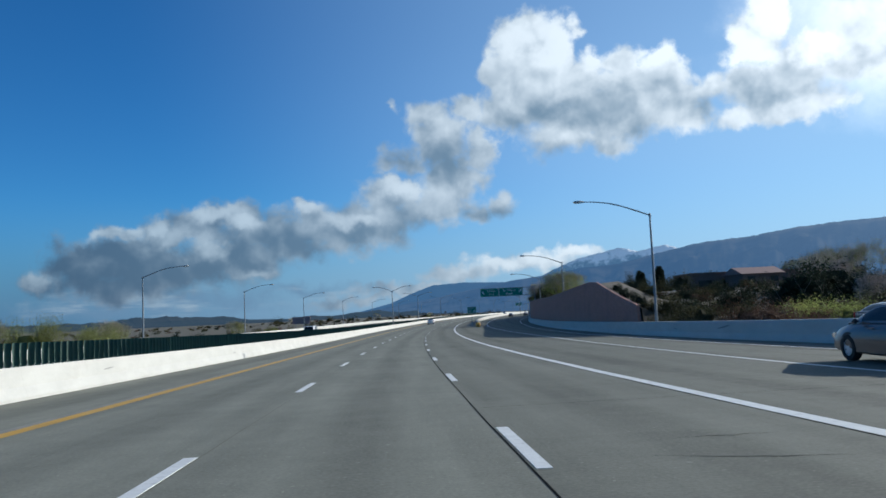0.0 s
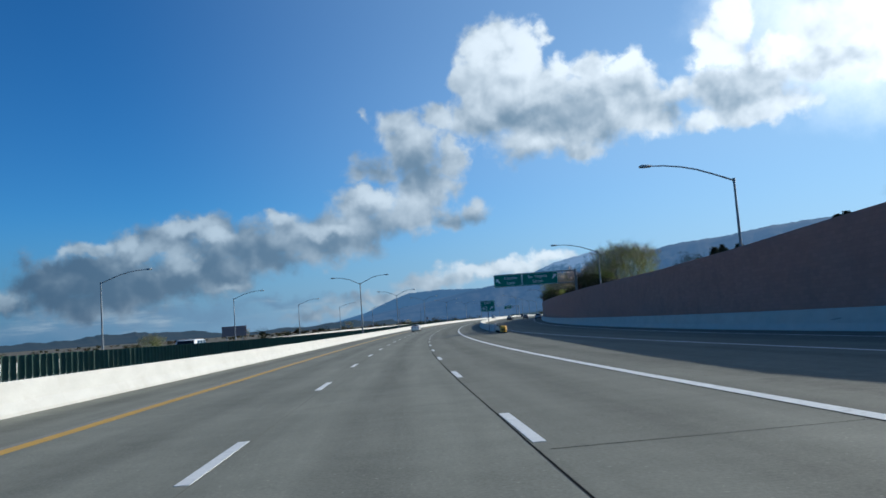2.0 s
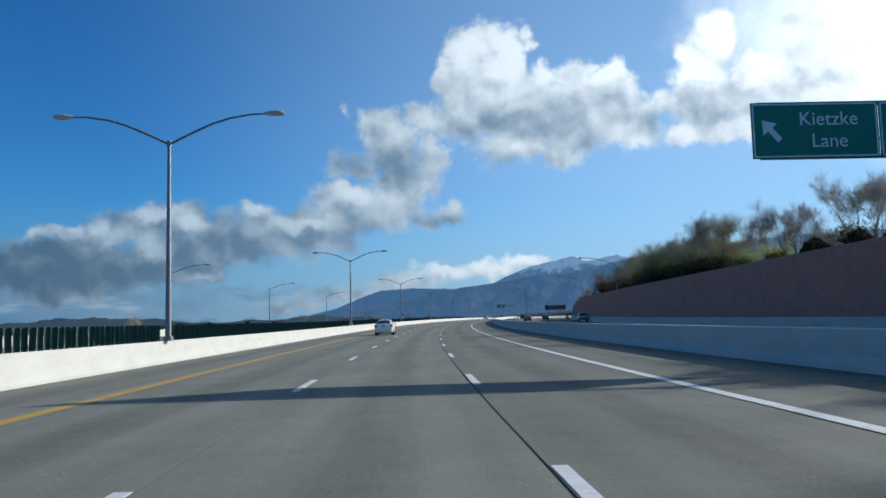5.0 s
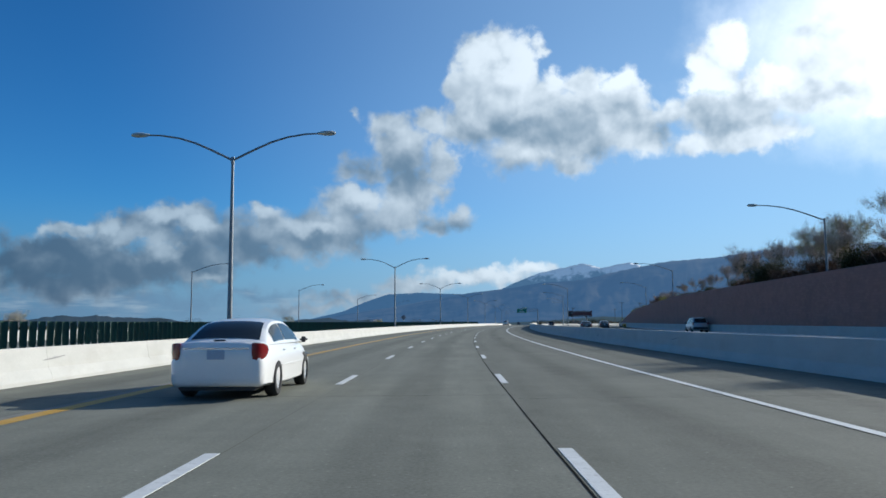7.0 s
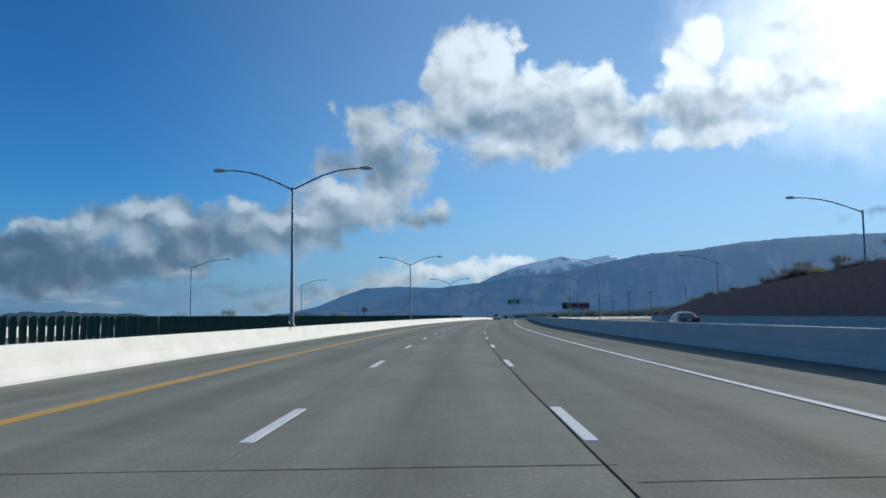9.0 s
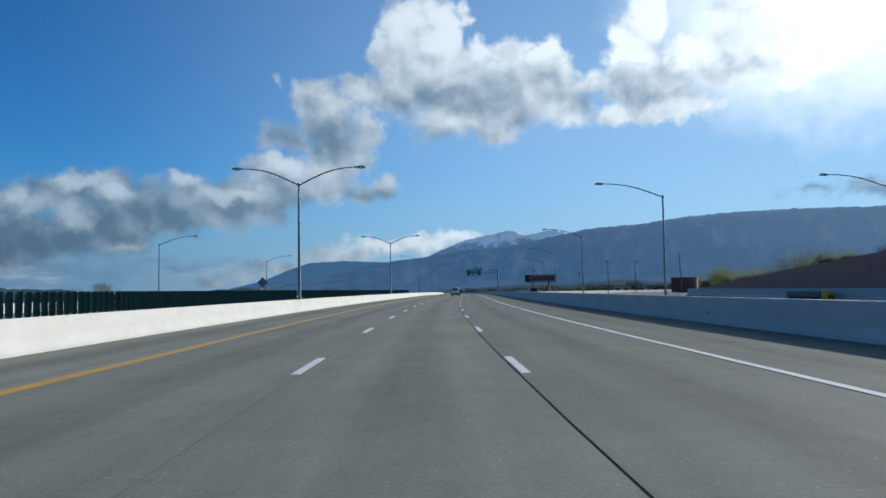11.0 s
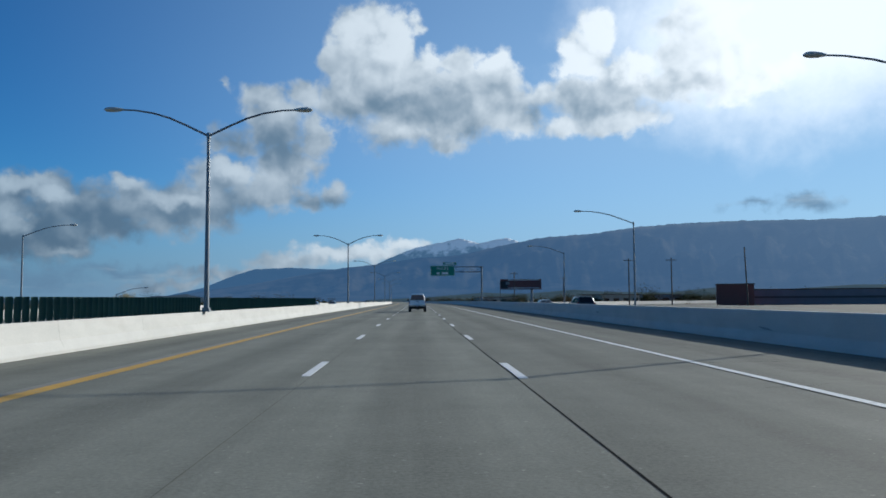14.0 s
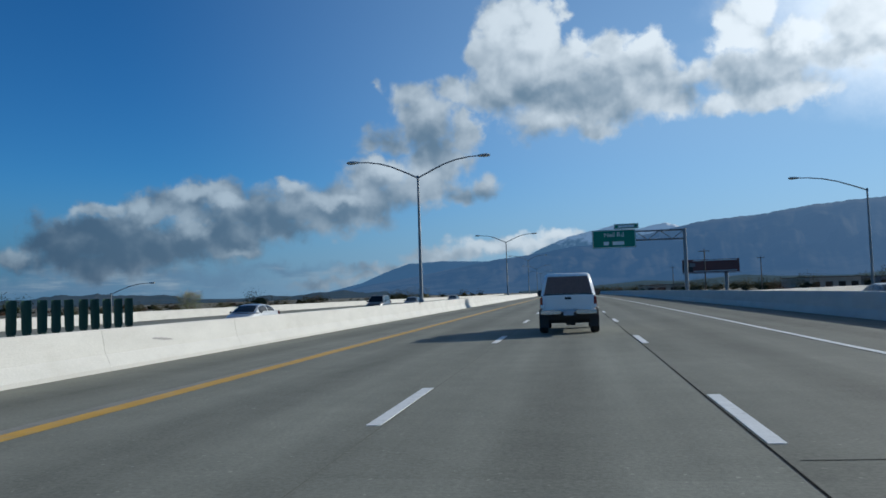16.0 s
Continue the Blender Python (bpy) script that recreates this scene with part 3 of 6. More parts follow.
def ribbon(name, stations, left, right, z, mat, parent=None, label="", cols=1):
    """A sheet between two lines along the road, with metres as its UV."""
    verts, faces, uv = [], [], []
    for s in stations:
        a, b = left(s), right(s)
        for c in range(cols + 1):
            o = a + (b - a) * c / cols
            verts.append(on_road(s, o, z(s, o) if callable(z) else z))
            uv.append((o, s))
    n = cols + 1
    for i in range(len(stations) - 1):
        for c in range(cols):
            a = i * n + c
            faces.append((a, a + 1, a + n + 1, a + n))
    ob = raw(name, verts, faces, mat, parent, label, smooth=True)
    lay = ob.data.uv_layers.new(name="metres")
    for loop in ob.data.loops:
        lay.data[loop.index].uv = uv[loop.vertex_index]
    return ob


def letters(text, size, mat, parent, m, name="lettering"):
    """Raised lettering in the built-in font, as a mesh."""
    cu = bpy.data.curves.new(name, "FONT")
    cu.body, cu.size, cu.extrude, cu.align_x, cu.align_y = text, size, 0.006, "CENTER", "CENTER"
    tmp = new(name + "_tmp", cu)
    bpy.context.view_layer.update()
    me = bpy.data.meshes.new_from_object(tmp.evaluated_get(bpy.context.evaluated_depsgraph_get()))
    bpy.data.objects.remove(tmp)
    ob = link_mesh(name, me, mat, parent)
    ob.matrix_local = m
    return ob


# ---------------------------------------------------------------- ground, road, walls


def make_ground():
    def spread(lo, hi, near0, near1, step):
        out = list(np.arange(near0, near1 + 1, step))
        for f in (1.6,):
            d, a, b = step, out[0], out[-1]
            while a > lo or b < hi:
                d *= f
                a, b = a - d, b + d
                out = [max(a, lo)] + out + [min(b, hi)]
        return sorted(set(round(float(v), 2) for v in out))
    xs, ys = spread(-5600, 5600, -140, 260, 8.0), spread(-5600, 5600, -120, 900, 10.0)
    verts, faces = [], []
    for y in ys:
        zr = float(np.interp(y, LONG, _gz)) if -60 < y < 1200 else float(np.interp(min(max(y, -60), 1200), LONG, _gz))
        for x in xs:
            far = min(1.0, max(0.0, (abs(x - 30) - 150) / 600.0))
            bumpy = noise.noise(Vector((x * 0.03, y * 0.03, 0))) * 0.15
            verts.append((x, y, zr - 0.55 - 1.5 * far + bumpy * 0.8))
    n = len(xs)
    for j in range(len(ys) - 1):
        for i in range(n - 1):
            a = j * n + i
            faces.append((a, a + 1, a + n + 1, a + n))
    g = raw("ground", verts, faces, MAT["dirt"], smooth=True)
    tagged(g, "dry brown earth with patches of scrub beside the freeway", "ground", kind="structure")


make_ground()

ALL = list(np.arange(-120, 1300, 6.0))
NEAR = list(np.arange(-120, 760, 4.0))
MED = -9.37          # centre of the median wall
RB = 9.85            # centre of the wall on the right shoulder
GORE = 150.0         # where the exit parts from the main line

LANE_W, LD = 3.66, -2.155
RDL = LD + LANE_W

road = ribbon("road", ALL, const(MED - 0.2), lambda s: RB + 0.2 if s > GORE else max(RB + 0.2, ramp_edge(s) + 0.3), 0.0, MAT["road"], cols=10)
tagged(road, "grey worn concrete freeway pavement with dark joints", "road", kind="structure")


def fork_line(s):
    """The outer barrier of the ramp, where it curves away from the main line."""
    return float(np.interp(s, [540, 560, 597, 625, 660, 720], [12.0, 21.0, 43.0, 61.0, 88.0, 140.0]))


def ramp_z(s):
    return float(np.interp(s, [380, 450, 620], [-0.012, -0.28, -0.34]))


ramp = ribbon("exit_ramp", [s for s in ALL if GORE - 4 <= s < 628], lambda s: RB + 0.21 if s < 540 else fork_line(s) + 0.1, lambda s: ramp_edge(s) + 0.3,
              lambda s, o: ramp_z(s), MAT["road"], cols=6)
tagged(ramp, "grey concrete exit ramp beyond the shoulder wall", "road", kind="structure")


def far_edge(s):
    return float(np.interp(s, [-400, 90, 142, 197, 313, 450, 600, 1300], [-29.5, -31.2, -32.2, -33.5, -36.5, -39, -41, -45]))


def far_z(s):
    return float(np.interp(s, [300, 460], [0.0, -0.38]))


road_b = ribbon("opposite_road", ALL, far_edge, const(MED - 0.22), lambda s, o: -0.02 + far_z(s), MAT["road"], cols=8)
tagged(road_b, "grey concrete carriageway of the opposing traffic", "road", kind="structure")

# painted lines


def stripe(name, o, width, s0, s1, mat, label, z=0.004, wander=0.012):
    st = list(np.arange(s0, s1, 3.0))
    rnd = random.Random(len(name))
    jit = {s: rnd.uniform(-wander, wander) for s in st}
    of = o if callable(o) else const(o)
    return ribbon(name, st, lambda s: of(s) - width / 2 + jit[s], lambda s: of(s) + width / 2 + jit[s] * 0.7, z, mat, road, label)


def edge_right(s):
    return float(np.interp(s, [-100, 100, 200, 330, 420, 700], [5.32, 5.32, 5.38, 5.36, 5.34, 5.34]))


stripe("edge_line", edge_right, 0.17, 188, 1200, MAT["white_line"], "white solid edge line")
stripe("gore_line", edge_right, 0.26, -100, 190, MAT["white_line"], "wide white solid line before the exit")
stripe("ghost_line", -5.94, 0.50, -100, 1200, MAT["ghost_line"], "pale ghost of an old stripe beside the yellow line", z=0.0025, wander=0.05)
stripe("median_line", -5.83, 0.30, -100, 1200, MAT["yellow_line"], "yellow solid line beside the median", wander=0.02)
stripe("exit_line", lambda s: float(np.interp(s, [-100, 20, 56, 80, 123, 146, 200, 400], [9.6, 10.3, 11.4, 11.9, 11.75, 11.6, 12.4, 16])), 0.16, -100, 300,
       MAT["white_line"], "white solid line of the exit lane")
stripe("ramp_edge_line", lambda s: ramp_edge(s) - 2.3, 0.14, -100, 420, MAT["white_line"], "white edge line of the ramp")
stripe("opposite_line", -13.0, 0.15, -100, 1200, MAT["yellow_line"], "yellow solid line of the opposing carriageway", z=lambda s, o: -0.014 + far_z(s))
# sealed joints along the lanes
stripe("lane_joint", RDL - 0.115, 0.024, -100, 1000, MAT["joint"], "black sealed joint between lanes", z=0.003, wander=0.012)
stripe("lane_joint", LD + 0.10, 0.013, -100, 1000, MAT["joint_faint"], "thin dark joint between lanes", z=0.003)
stripe("shoulder_joint", lambda s: edge_right(s) - (0.115 if s > 190 else 0.16), 0.032, -100, 1000, MAT["joint"], "thin dark joint at the shoulder", z=0.003)
stripe("ramp_joint", lambda s: 13.9 + 0.012 * max(0, s), 0.03, -100, 145, MAT["joint"], "dark joint of the exit lane", z=0.003)

# dashes, ten feet in every forty
PITCH, PHASE = 12.19, 7.283


def dash_mesh():
    bm = bmesh.new()
    box(bm, (0, 1.525, 0.003), (0.155, 3.05, 0.006))
    me = bpy.data.meshes.new("lane_dash")
    bm.to_mesh(me)
    bm.free()
    me.materials.append(MAT["white_line"])
    return me


def pitch(s):
    """How steeply the road climbs along a dash."""
    return math.atan2(on_road(s + 3.0, 0, 0)[2] - on_road(s, 0, 0)[2], 3.0)


DASH = dash_mesh()
for line_o in (LD, RDL):
    for k in range(-8, 75):
        s = PHASE + k * PITCH
        if line_o == LD:
            s += -0.7 + (s - 116) * 0.00465
        d = new("lane_dash", DASH)
        d.parent = road
        d.matrix_local = stand(s + 1.5, line_o) @ Matrix.Rotation(pitch(s), 4, "X") @ Matrix.Translation((0, -1.525, 0))
for k in range(-8, 75):
    for o in (-16.7, -20.4, -24.1):
        d = new("lane_dash", DASH)
        d.parent = road_b
        s = k * PITCH + 4.0
        d.matrix_local = stand(s + 1.5, o, -0.016 + far_z(s + 1.5)) @ Matrix.Rotation(pitch(s), 4, "X") @ Matrix.Translation((0, -1.525, 0))

# transverse joints of the slabs
def cross_joint(s, o0, o1, skew=0.0, parent=road):
    st = np.linspace(0, 1, 9)
    verts, faces = [], []
    rnd = random.Random(int(s * 10))
    for u in st:
        o = o0 + (o1 - o0) * u
        w = 0.007 + rnd.random() * 0.004
        j = rnd.uniform(-0.012, 0.012)
        verts += [on_road(s + skew * (u - 0.5) - w + j, o, 0.0030), on_road(s + skew * (u - 0.5) + w + j, o, 0.0030)]
    for i in range(8):
        faces.append((2 * i, 2 * i + 1, 2 * i + 3, 2 * i + 2))
    raw("slab_joint", verts, faces, MAT["joint"], parent)


s = -60.0
rj = random.Random(4)
while s < 600:
    cross_joint(s, RDL, 9.3, 0.5)
    if rj.random() < 0.35:
        cross_joint(s + 0.3, -9.0, RDL, 0.4)
    s += rj.choice((13.7, 18.3, 27.4))


def crack(s, o, length, turn, seed):
    """A wandering crack or a seam of lost filler."""
    rnd = random.Random(seed)
    verts, faces = [], []
    a, x, y = radians(turn), o, s
    for i in range(14):
        w = rnd.uniform(0.004, 0.018) * (1 - abs(i - 6.5) / 8)
        verts += [on_road(y - w, x, 0.0035), on_road(y + w, x, 0.0035)]
        x += math.cos(a) * length / 13
        y += math.sin(a) * length / 13 + rnd.uniform(-0.05, 0.05)
    for i in range(13):
        faces.append((2 * i, 2 * i + 1, 2 * i + 3, 2 * i + 2))
    raw("crack", verts, faces, MAT["joint"], road)


for i, (cs, co, ln, tn) in enumerate([(7.6, 2.6, 1.9, -20), (8.6, 3.2, 1.2, 5), (51.0, 4.9, 2.2, 60), (56.2, 3.2, 0.9, 0), (60, 4.5, 1.6, 40), (112.5, 3.3, 1.5, 20),
                                      (109, 5.6, 2.5, 70), (187, -1.5, 1.0, 0), (250, 2.5, 2.0, 15), (343, 1.8, 1.2, 70), (420, 4.6, 1.4, 20), (455, -2.6, 1.2, 5), (345.6, 1.15, 1.7, 78), (344.8, 1.75, 1.1, 60), (343.9, 1.2, 0.8, 15), (50.0, 3.4, 1.0, 8), (49.2, 2.9, 0.8, 35)]):
    crack(cs, co, ln, tn, i)

# ---- concrete walls of the road
JERSEY = [(-0.30, 0.0), (-0.30, 0.08), (-0.17, 0.33), (-0.09, 0.80), (-0.075, 0.82), (0.075, 0.82), (0.09, 0.80), (0.17, 0.33), (0.30, 0.08), (0.30, 0.0)]
SINGLE = [(-0.24, 0.0), (-0.22, 0.10), (-0.13, 0.30), (-0.10, 0.86), (-0.085, 0.88), (0.16, 0.88), (0.18, 0.86), (0.20, 0.0)]
med = sweep("median_barrier", JERSEY, ALL, const(MED), MAT["barrier"])
tagged(med, "sunlit white concrete median barrier with scuffs", "barrier", kind="structure")
rbar = sweep("shoulder_barrier", [(o, z * 1.05) for o, z in SINGLE], [s for s in ALL if s > GORE + 6], const(RB), MAT["barrier"])
tagged(rbar, "shaded white concrete barrier along the right shoulder", "barrier", kind="structure")
ramp_bar = sweep("ramp_barrier", [(o, z * 1.08) for o, z in SINGLE], [s for s in NEAR if s <= 442], lambda s: ramp_edge(s), MAT["barrier"])
tagged(ramp_bar, "shaded white concrete barrier along the exit ramp", "barrier", kind="structure")
far_bar = sweep("far_barrier", SINGLE, ALL, far_edge, MAT["barrier"], lift=far_z)
tagged(far_bar, "sunlit white concrete barrier across the opposing lanes", "barrier", kind="structure")
split_bar = sweep("fork_barrier", [(o, z * 1.05) for o, z in SINGLE], list(np.arange(540, 722, 4.0)), fork_line, MAT["barrier"], lift=lambda s: ramp_z(s) - 0.02)
tagged(split_bar, "sunlit white concrete barrier of the ramp curving away", "barrier", kind="structure")

# seams of the cast lengths
seam_bm = bmesh.new()
face = [(x + 0.003, z) for x, z in JERSEY if x > 0]
loft(seam_bm, [[(x, y, z) for x, z in face] + [(x - 0.02, y, z) for x, z in reversed(face)] for y in (-0.014, 0.014)])
seam_me = bpy.data.meshes.new("seam")
seam_bm.to_mesh(seam_me)
seam_bm.free()
seam_me.materials.append(MAT["seam"])
for k in range(0, 80):
    q = new("seam", seam_me)
    q.parent = med
    q.matrix_local = stand(k * 6.1 + 2.0, MED + 0.0)

# ---- brown retaining wall of blocks behind the ramp barrier
WALL_S = [60, 66, 72, 76, 79, 90, 104, 122, 138, 165, 320, 350, 383, 403, 425, 440]
WALL_Z = [2.2, 3.1, 4.05, 4.75, 4.97, 4.86, 4.62, 4.54, 4.68, 4.8, 4.8, 4.25, 3.5, 2.55, 1.5, 0.8]


def wall_top(s):
    return float(np.interp(s, WALL_S, WALL_Z))


def wall_at(s):
    return ramp_edge(s) + 0.35


WS = sorted(set(list(np.arange(60, 441, 4.0)) + [66, 440]))
verts, faces = [], []
for s in WS:
    for o, z in ((0.03, -0.6), (0.03, wall_top(s)), (0.22, wall_top(s)), (0.5, -0.6)):
        verts.append(on_road(s, wall_at(s) + o, z))
for i in range(len(WS) - 1):
    for k in range(4):
        a, b = 4 * i + k, 4 * i + (k + 1) % 4
        faces.append((a, a + 4, b + 4, b))
faces += [(0, 1, 2, 3), tuple(4 * (len(WS) - 1) + k for k in (3, 2, 1, 0))]
rwall = raw("retaining_wall", verts, faces, MAT["wall"])
lay = rwall.data.uv_layers.new(name="metres")
for loop in rwall.data.loops:
    vi = loop.vertex_index
    lay.data[loop.index].uv = (WS[vi // 4] + (0.4 if vi % 4 > 1 else 0.0), rwall.data.vertices[vi].co.z - float(np.interp(WS[vi // 4], LONG, _gz)))
tagged(rwall, "tall brown block retaining wall in shade behind the ramp", "retaining wall", kind="structure")

# earth held by the wall
def bank_z(s, d):
    if s < 60:
        return -0.45 + float(np.interp(d, [0, 4, 15, 35, 60, 90], [0, 0.3, 0.8, 1.8, 2.8, 2.6]))
    t = wall_top(s) if s <= 440 else float(np.interp(s, [440, 470], [0.8, -0.4]))
    lift = float(np.interp(d, [0, 6, 20, 45, 90], [0, 0.25, 0.4, 0.5, 0.4]))
    k = float(np.interp(s, [60, 80, 330, 440, 520], [0.5, 1.0, 1.0, 0.3, 0.0]))
    z = t - 0.25 + lift * k
    if s < 130:
        low = float(np.interp(s, [60, 80, 130], [-0.1, 1.6, 4.6])) + float(np.interp(d, [0, 30, 60], [0, 1.2, 2.6])) * float(np.interp(s, [60, 130], [1, 0.15]))
        near = float(np.interp(s, [60, 72, 80], [0.6, 2.0, 4.5]))
        w = float(np.interp(d, [near, near + 4.0], [0, 1]))
        z = z * (1 - w) + low * w
    return z


BS = list(np.arange(-60, 60, 8.0)) + [59.0, 60.0] + list(np.arange(64, 521, 8.0))
verts, faces = [], []
DD = [0.4, 3, 7, 13, 22, 36, 55, 90]
for s in BS:
    for d in DD:
        z = bank_z(s, d) + noise.noise(Vector((s * 0.11, d * 0.13, 3))) * 0.35 * min(1, d / 3)
        if d == DD[-1]:
            z = -2.0
        verts.append(on_road(s, wall_at(s) + d, z))
for i in range(len(BS) - 1):
    for k in range(len(DD) - 1):
        a = i * len(DD) + k
        faces.append((a, a + 1, a + len(DD) + 1, a + len(DD)))
bank = raw("embankment", verts, faces, MAT["scrub"], smooth=True)
tagged(bank, "scrubby brown embankment above the retaining wall", "embankment", kind="structure")

# ---------------------------------------------------------------- far ranges
CX, CY = 20.0, 230.0


def ranges(name, rows, dist, foot, mat, label, seed, rough=1.0, base=-60.0, step=0.12, jag=0.0):
    """A ridge whose skyline follows rows of (azimuth, elevation), with spurs falling towards the plain."""
    az = np.arange(rows[0][0], rows[-1][0] + step / 2, step)
    el = np.interp(az, [r[0] for r in rows], [r[1] for r in rows])
    verts, faces = [], []
    lay = 16
    for a, e in zip(az, el):
        ar = radians(a)
        top = dist * math.tan(radians(e)) * (1 + jag * noise.fractal(Vector((a * 0.42, seed, 2.0)), 0.8, 2.2, 5))
        for k in range(lay):
            f = k / (lay - 1)
            d = dist + (foot - dist) * f
            prof = (1 - f) ** 1.25
            spur = noise.fractal(Vector((a * 0.75 + f * 1.7 + seed, f * 5.0, seed)), 0.9, 2.1, 6)
            z = top * prof + spur * rough * top * 0.11 * math.sin(math.pi * min(1, f * 1.15 + 0.02)) + (noise.noise(Vector((a * 3.0, seed, 0))) * 0.012 * top if k == 0 else 0)
            z = z if k < lay - 1 else base
            verts.append((CX + d * math.sin(ar), CY + d * math.cos(ar), z))
        # the far side
        verts.append((CX + (dist + 60) * math.sin(ar), CY + (dist + 60) * math.cos(ar), base))
    n = lay + 1
    for i in range(len(az) - 1):
        for k in range(lay - 1):
            a0 = i * n + k
            faces.append((a0, a0 + 1, a0 + n + 1, a0 + n))
        faces.append((i * n, i * n + n, i * n + n + lay, i * n + lay))
    ob = raw(name, verts, faces, mat, smooth=True)
    tagged(ob, label, "mountain", kind="structure")


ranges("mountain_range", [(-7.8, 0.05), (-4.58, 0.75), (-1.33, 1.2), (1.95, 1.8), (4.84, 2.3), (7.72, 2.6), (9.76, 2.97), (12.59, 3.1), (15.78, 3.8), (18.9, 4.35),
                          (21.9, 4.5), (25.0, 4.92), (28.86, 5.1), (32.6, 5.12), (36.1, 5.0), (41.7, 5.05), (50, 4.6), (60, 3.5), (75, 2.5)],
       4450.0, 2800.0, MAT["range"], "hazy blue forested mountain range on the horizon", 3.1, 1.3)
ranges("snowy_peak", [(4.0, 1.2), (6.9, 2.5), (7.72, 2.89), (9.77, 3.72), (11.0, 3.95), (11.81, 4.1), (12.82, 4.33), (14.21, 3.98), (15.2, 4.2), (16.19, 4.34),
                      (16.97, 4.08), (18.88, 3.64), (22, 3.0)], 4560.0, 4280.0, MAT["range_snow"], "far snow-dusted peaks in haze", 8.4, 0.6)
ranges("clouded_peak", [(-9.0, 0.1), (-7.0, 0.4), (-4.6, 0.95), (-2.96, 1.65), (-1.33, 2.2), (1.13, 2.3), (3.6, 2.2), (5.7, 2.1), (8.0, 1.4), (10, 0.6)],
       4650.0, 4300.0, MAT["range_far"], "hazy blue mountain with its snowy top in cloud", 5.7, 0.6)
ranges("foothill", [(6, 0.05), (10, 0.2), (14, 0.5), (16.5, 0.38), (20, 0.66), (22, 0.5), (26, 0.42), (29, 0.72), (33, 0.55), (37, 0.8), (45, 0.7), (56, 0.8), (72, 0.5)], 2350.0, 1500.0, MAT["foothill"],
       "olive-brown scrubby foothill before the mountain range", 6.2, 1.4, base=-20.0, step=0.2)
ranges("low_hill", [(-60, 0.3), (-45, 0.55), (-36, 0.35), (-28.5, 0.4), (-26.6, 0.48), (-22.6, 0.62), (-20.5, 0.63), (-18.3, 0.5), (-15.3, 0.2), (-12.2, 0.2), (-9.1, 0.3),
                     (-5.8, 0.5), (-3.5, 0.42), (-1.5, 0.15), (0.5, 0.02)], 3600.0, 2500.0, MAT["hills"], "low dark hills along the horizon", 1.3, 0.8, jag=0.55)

# ---------------------------------------------------------------- lamp posts


def arm_points(sign, reach, rise):
    return [(sign * reach * x, 0, rise * z) for x, z in ((0, 0), (0.10, 0.17), (0.25, 0.42), (0.42, 0.68), (0.60, 0.87), (0.80, 0.98), (0.95, 1.0))]


def lamp_head(bm, x, z, sign):
    rings = []
    for u, w, h in ((0.0, 0.05, 0.05), (0.12, 0.09, 0.08), (0.30, 0.16, 0.11), (0.55, 0.19, 0.12), (0.72, 0.13, 0.09), (0.80, 0.03, 0.03)):
        rings.append([(x + sign * u, w * math.cos(a), z + (h if math.sin(a) > 0 else h * 0.8) * math.sin(a)) for a in [2 * math.pi * k / 10 for k in range(10)]])
    loft(bm, rings)


def street_lamp(elbow, base, arms, label, reach=4.1, rise=1.15):
    """Tapered steel post with one or two upswept arms; the origin is at road level."""
    e = tagged(new("street_lamp"), label, "street lamp")
    bm = bmesh.new()
    tube(bm, [(0, 0, base), (0, 0, (elbow + base) / 2), (0, 0, elbow + 0.12)], [0.115, 0.09, 0.062], 12)
    part("post", bm, MAT["galv"], e, smooth=True)
    bm = bmesh.new()
    box(bm, (0, 0, base + 0.02), (0.42, 0.42, 0.04))
    box(bm, (0, 0, base + 0.10), (0.30, 0.30, 0.14))
    part("base_plate", bm, MAT["galv"], e, bevel=0.01)
    for sx in arms:
        bm = bmesh.new()
        pts = [(x, y, z + elbow) for x, y, z in arm_points(sx, reach, rise)]
        tube(bm, pts, [0.05, 0.05, 0.048, 0.045, 0.042, 0.038, 0.035], 8)
        a = part("arm", bm, MAT["galv"], e, smooth=True)
        bm = bmesh.new()
        lamp_head(bm, sx * reach * 0.93, elbow + rise, sx)
        part("lamp_head", bm, MAT["lamp_shell"], a, "grey cobra-head luminaire", smooth=True)
    bm = bmesh.new()
    tube(bm, [(0, 0, elbow - 0.12), (0, 0, elbow + 0.14)], [0.085, 0.085], 10)
    part("collar", bm, MAT["galv"], e, smooth=True)
    return e


twin = street_lamp(8.39, 0.82, (-1, 1), "grey steel double-arm lamp post standing on the median barrier", reach=3.95)
twin["group"] = "median lamp posts"
MEDIAN_POSTS = [179.7, 242.4, 309.9, 375.9, 442.7, 510.4, 576.7, 643.5, 711.0, 778.0]
twin.matrix_basis = stand(MEDIAN_POSTS[0], -9.2)
for s in MEDIAN_POSTS[1:]:
    copy_thing(twin, stand(s, -9.2))
one = street_lamp(8.62, 0.0, (-1,), "grey steel single-arm lamp post beside the exit ramp", reach=5.1)
one["group"] = "ramp lamp posts"
RIGHT_POSTS = [(56.1, 18.1), (104.1, 19.7), (151.9, 22.0), (266.9, 27.05), (325.9, 29.5), (385, 35.0)]
FORK_POSTS = [(388.3, 18.2, 0), (434.8, 18.6, -0.2), (480.4, 19.7, -0.5), (526.2, 21.8, -0.6)]
one.matrix_basis = stand(*RIGHT_POSTS[0])
for s, o in RIGHT_POSTS[1:]:
    copy_thing(one, stand(s, o))
for s, o, z in FORK_POSTS:
    copy_thing(one, stand(s, o, z))
left_one = street_lamp(8.3, 0.0, (1,), "grey steel single-arm lamp post across the opposing lanes", reach=5.0)
left_one["group"] = "far lamp posts"
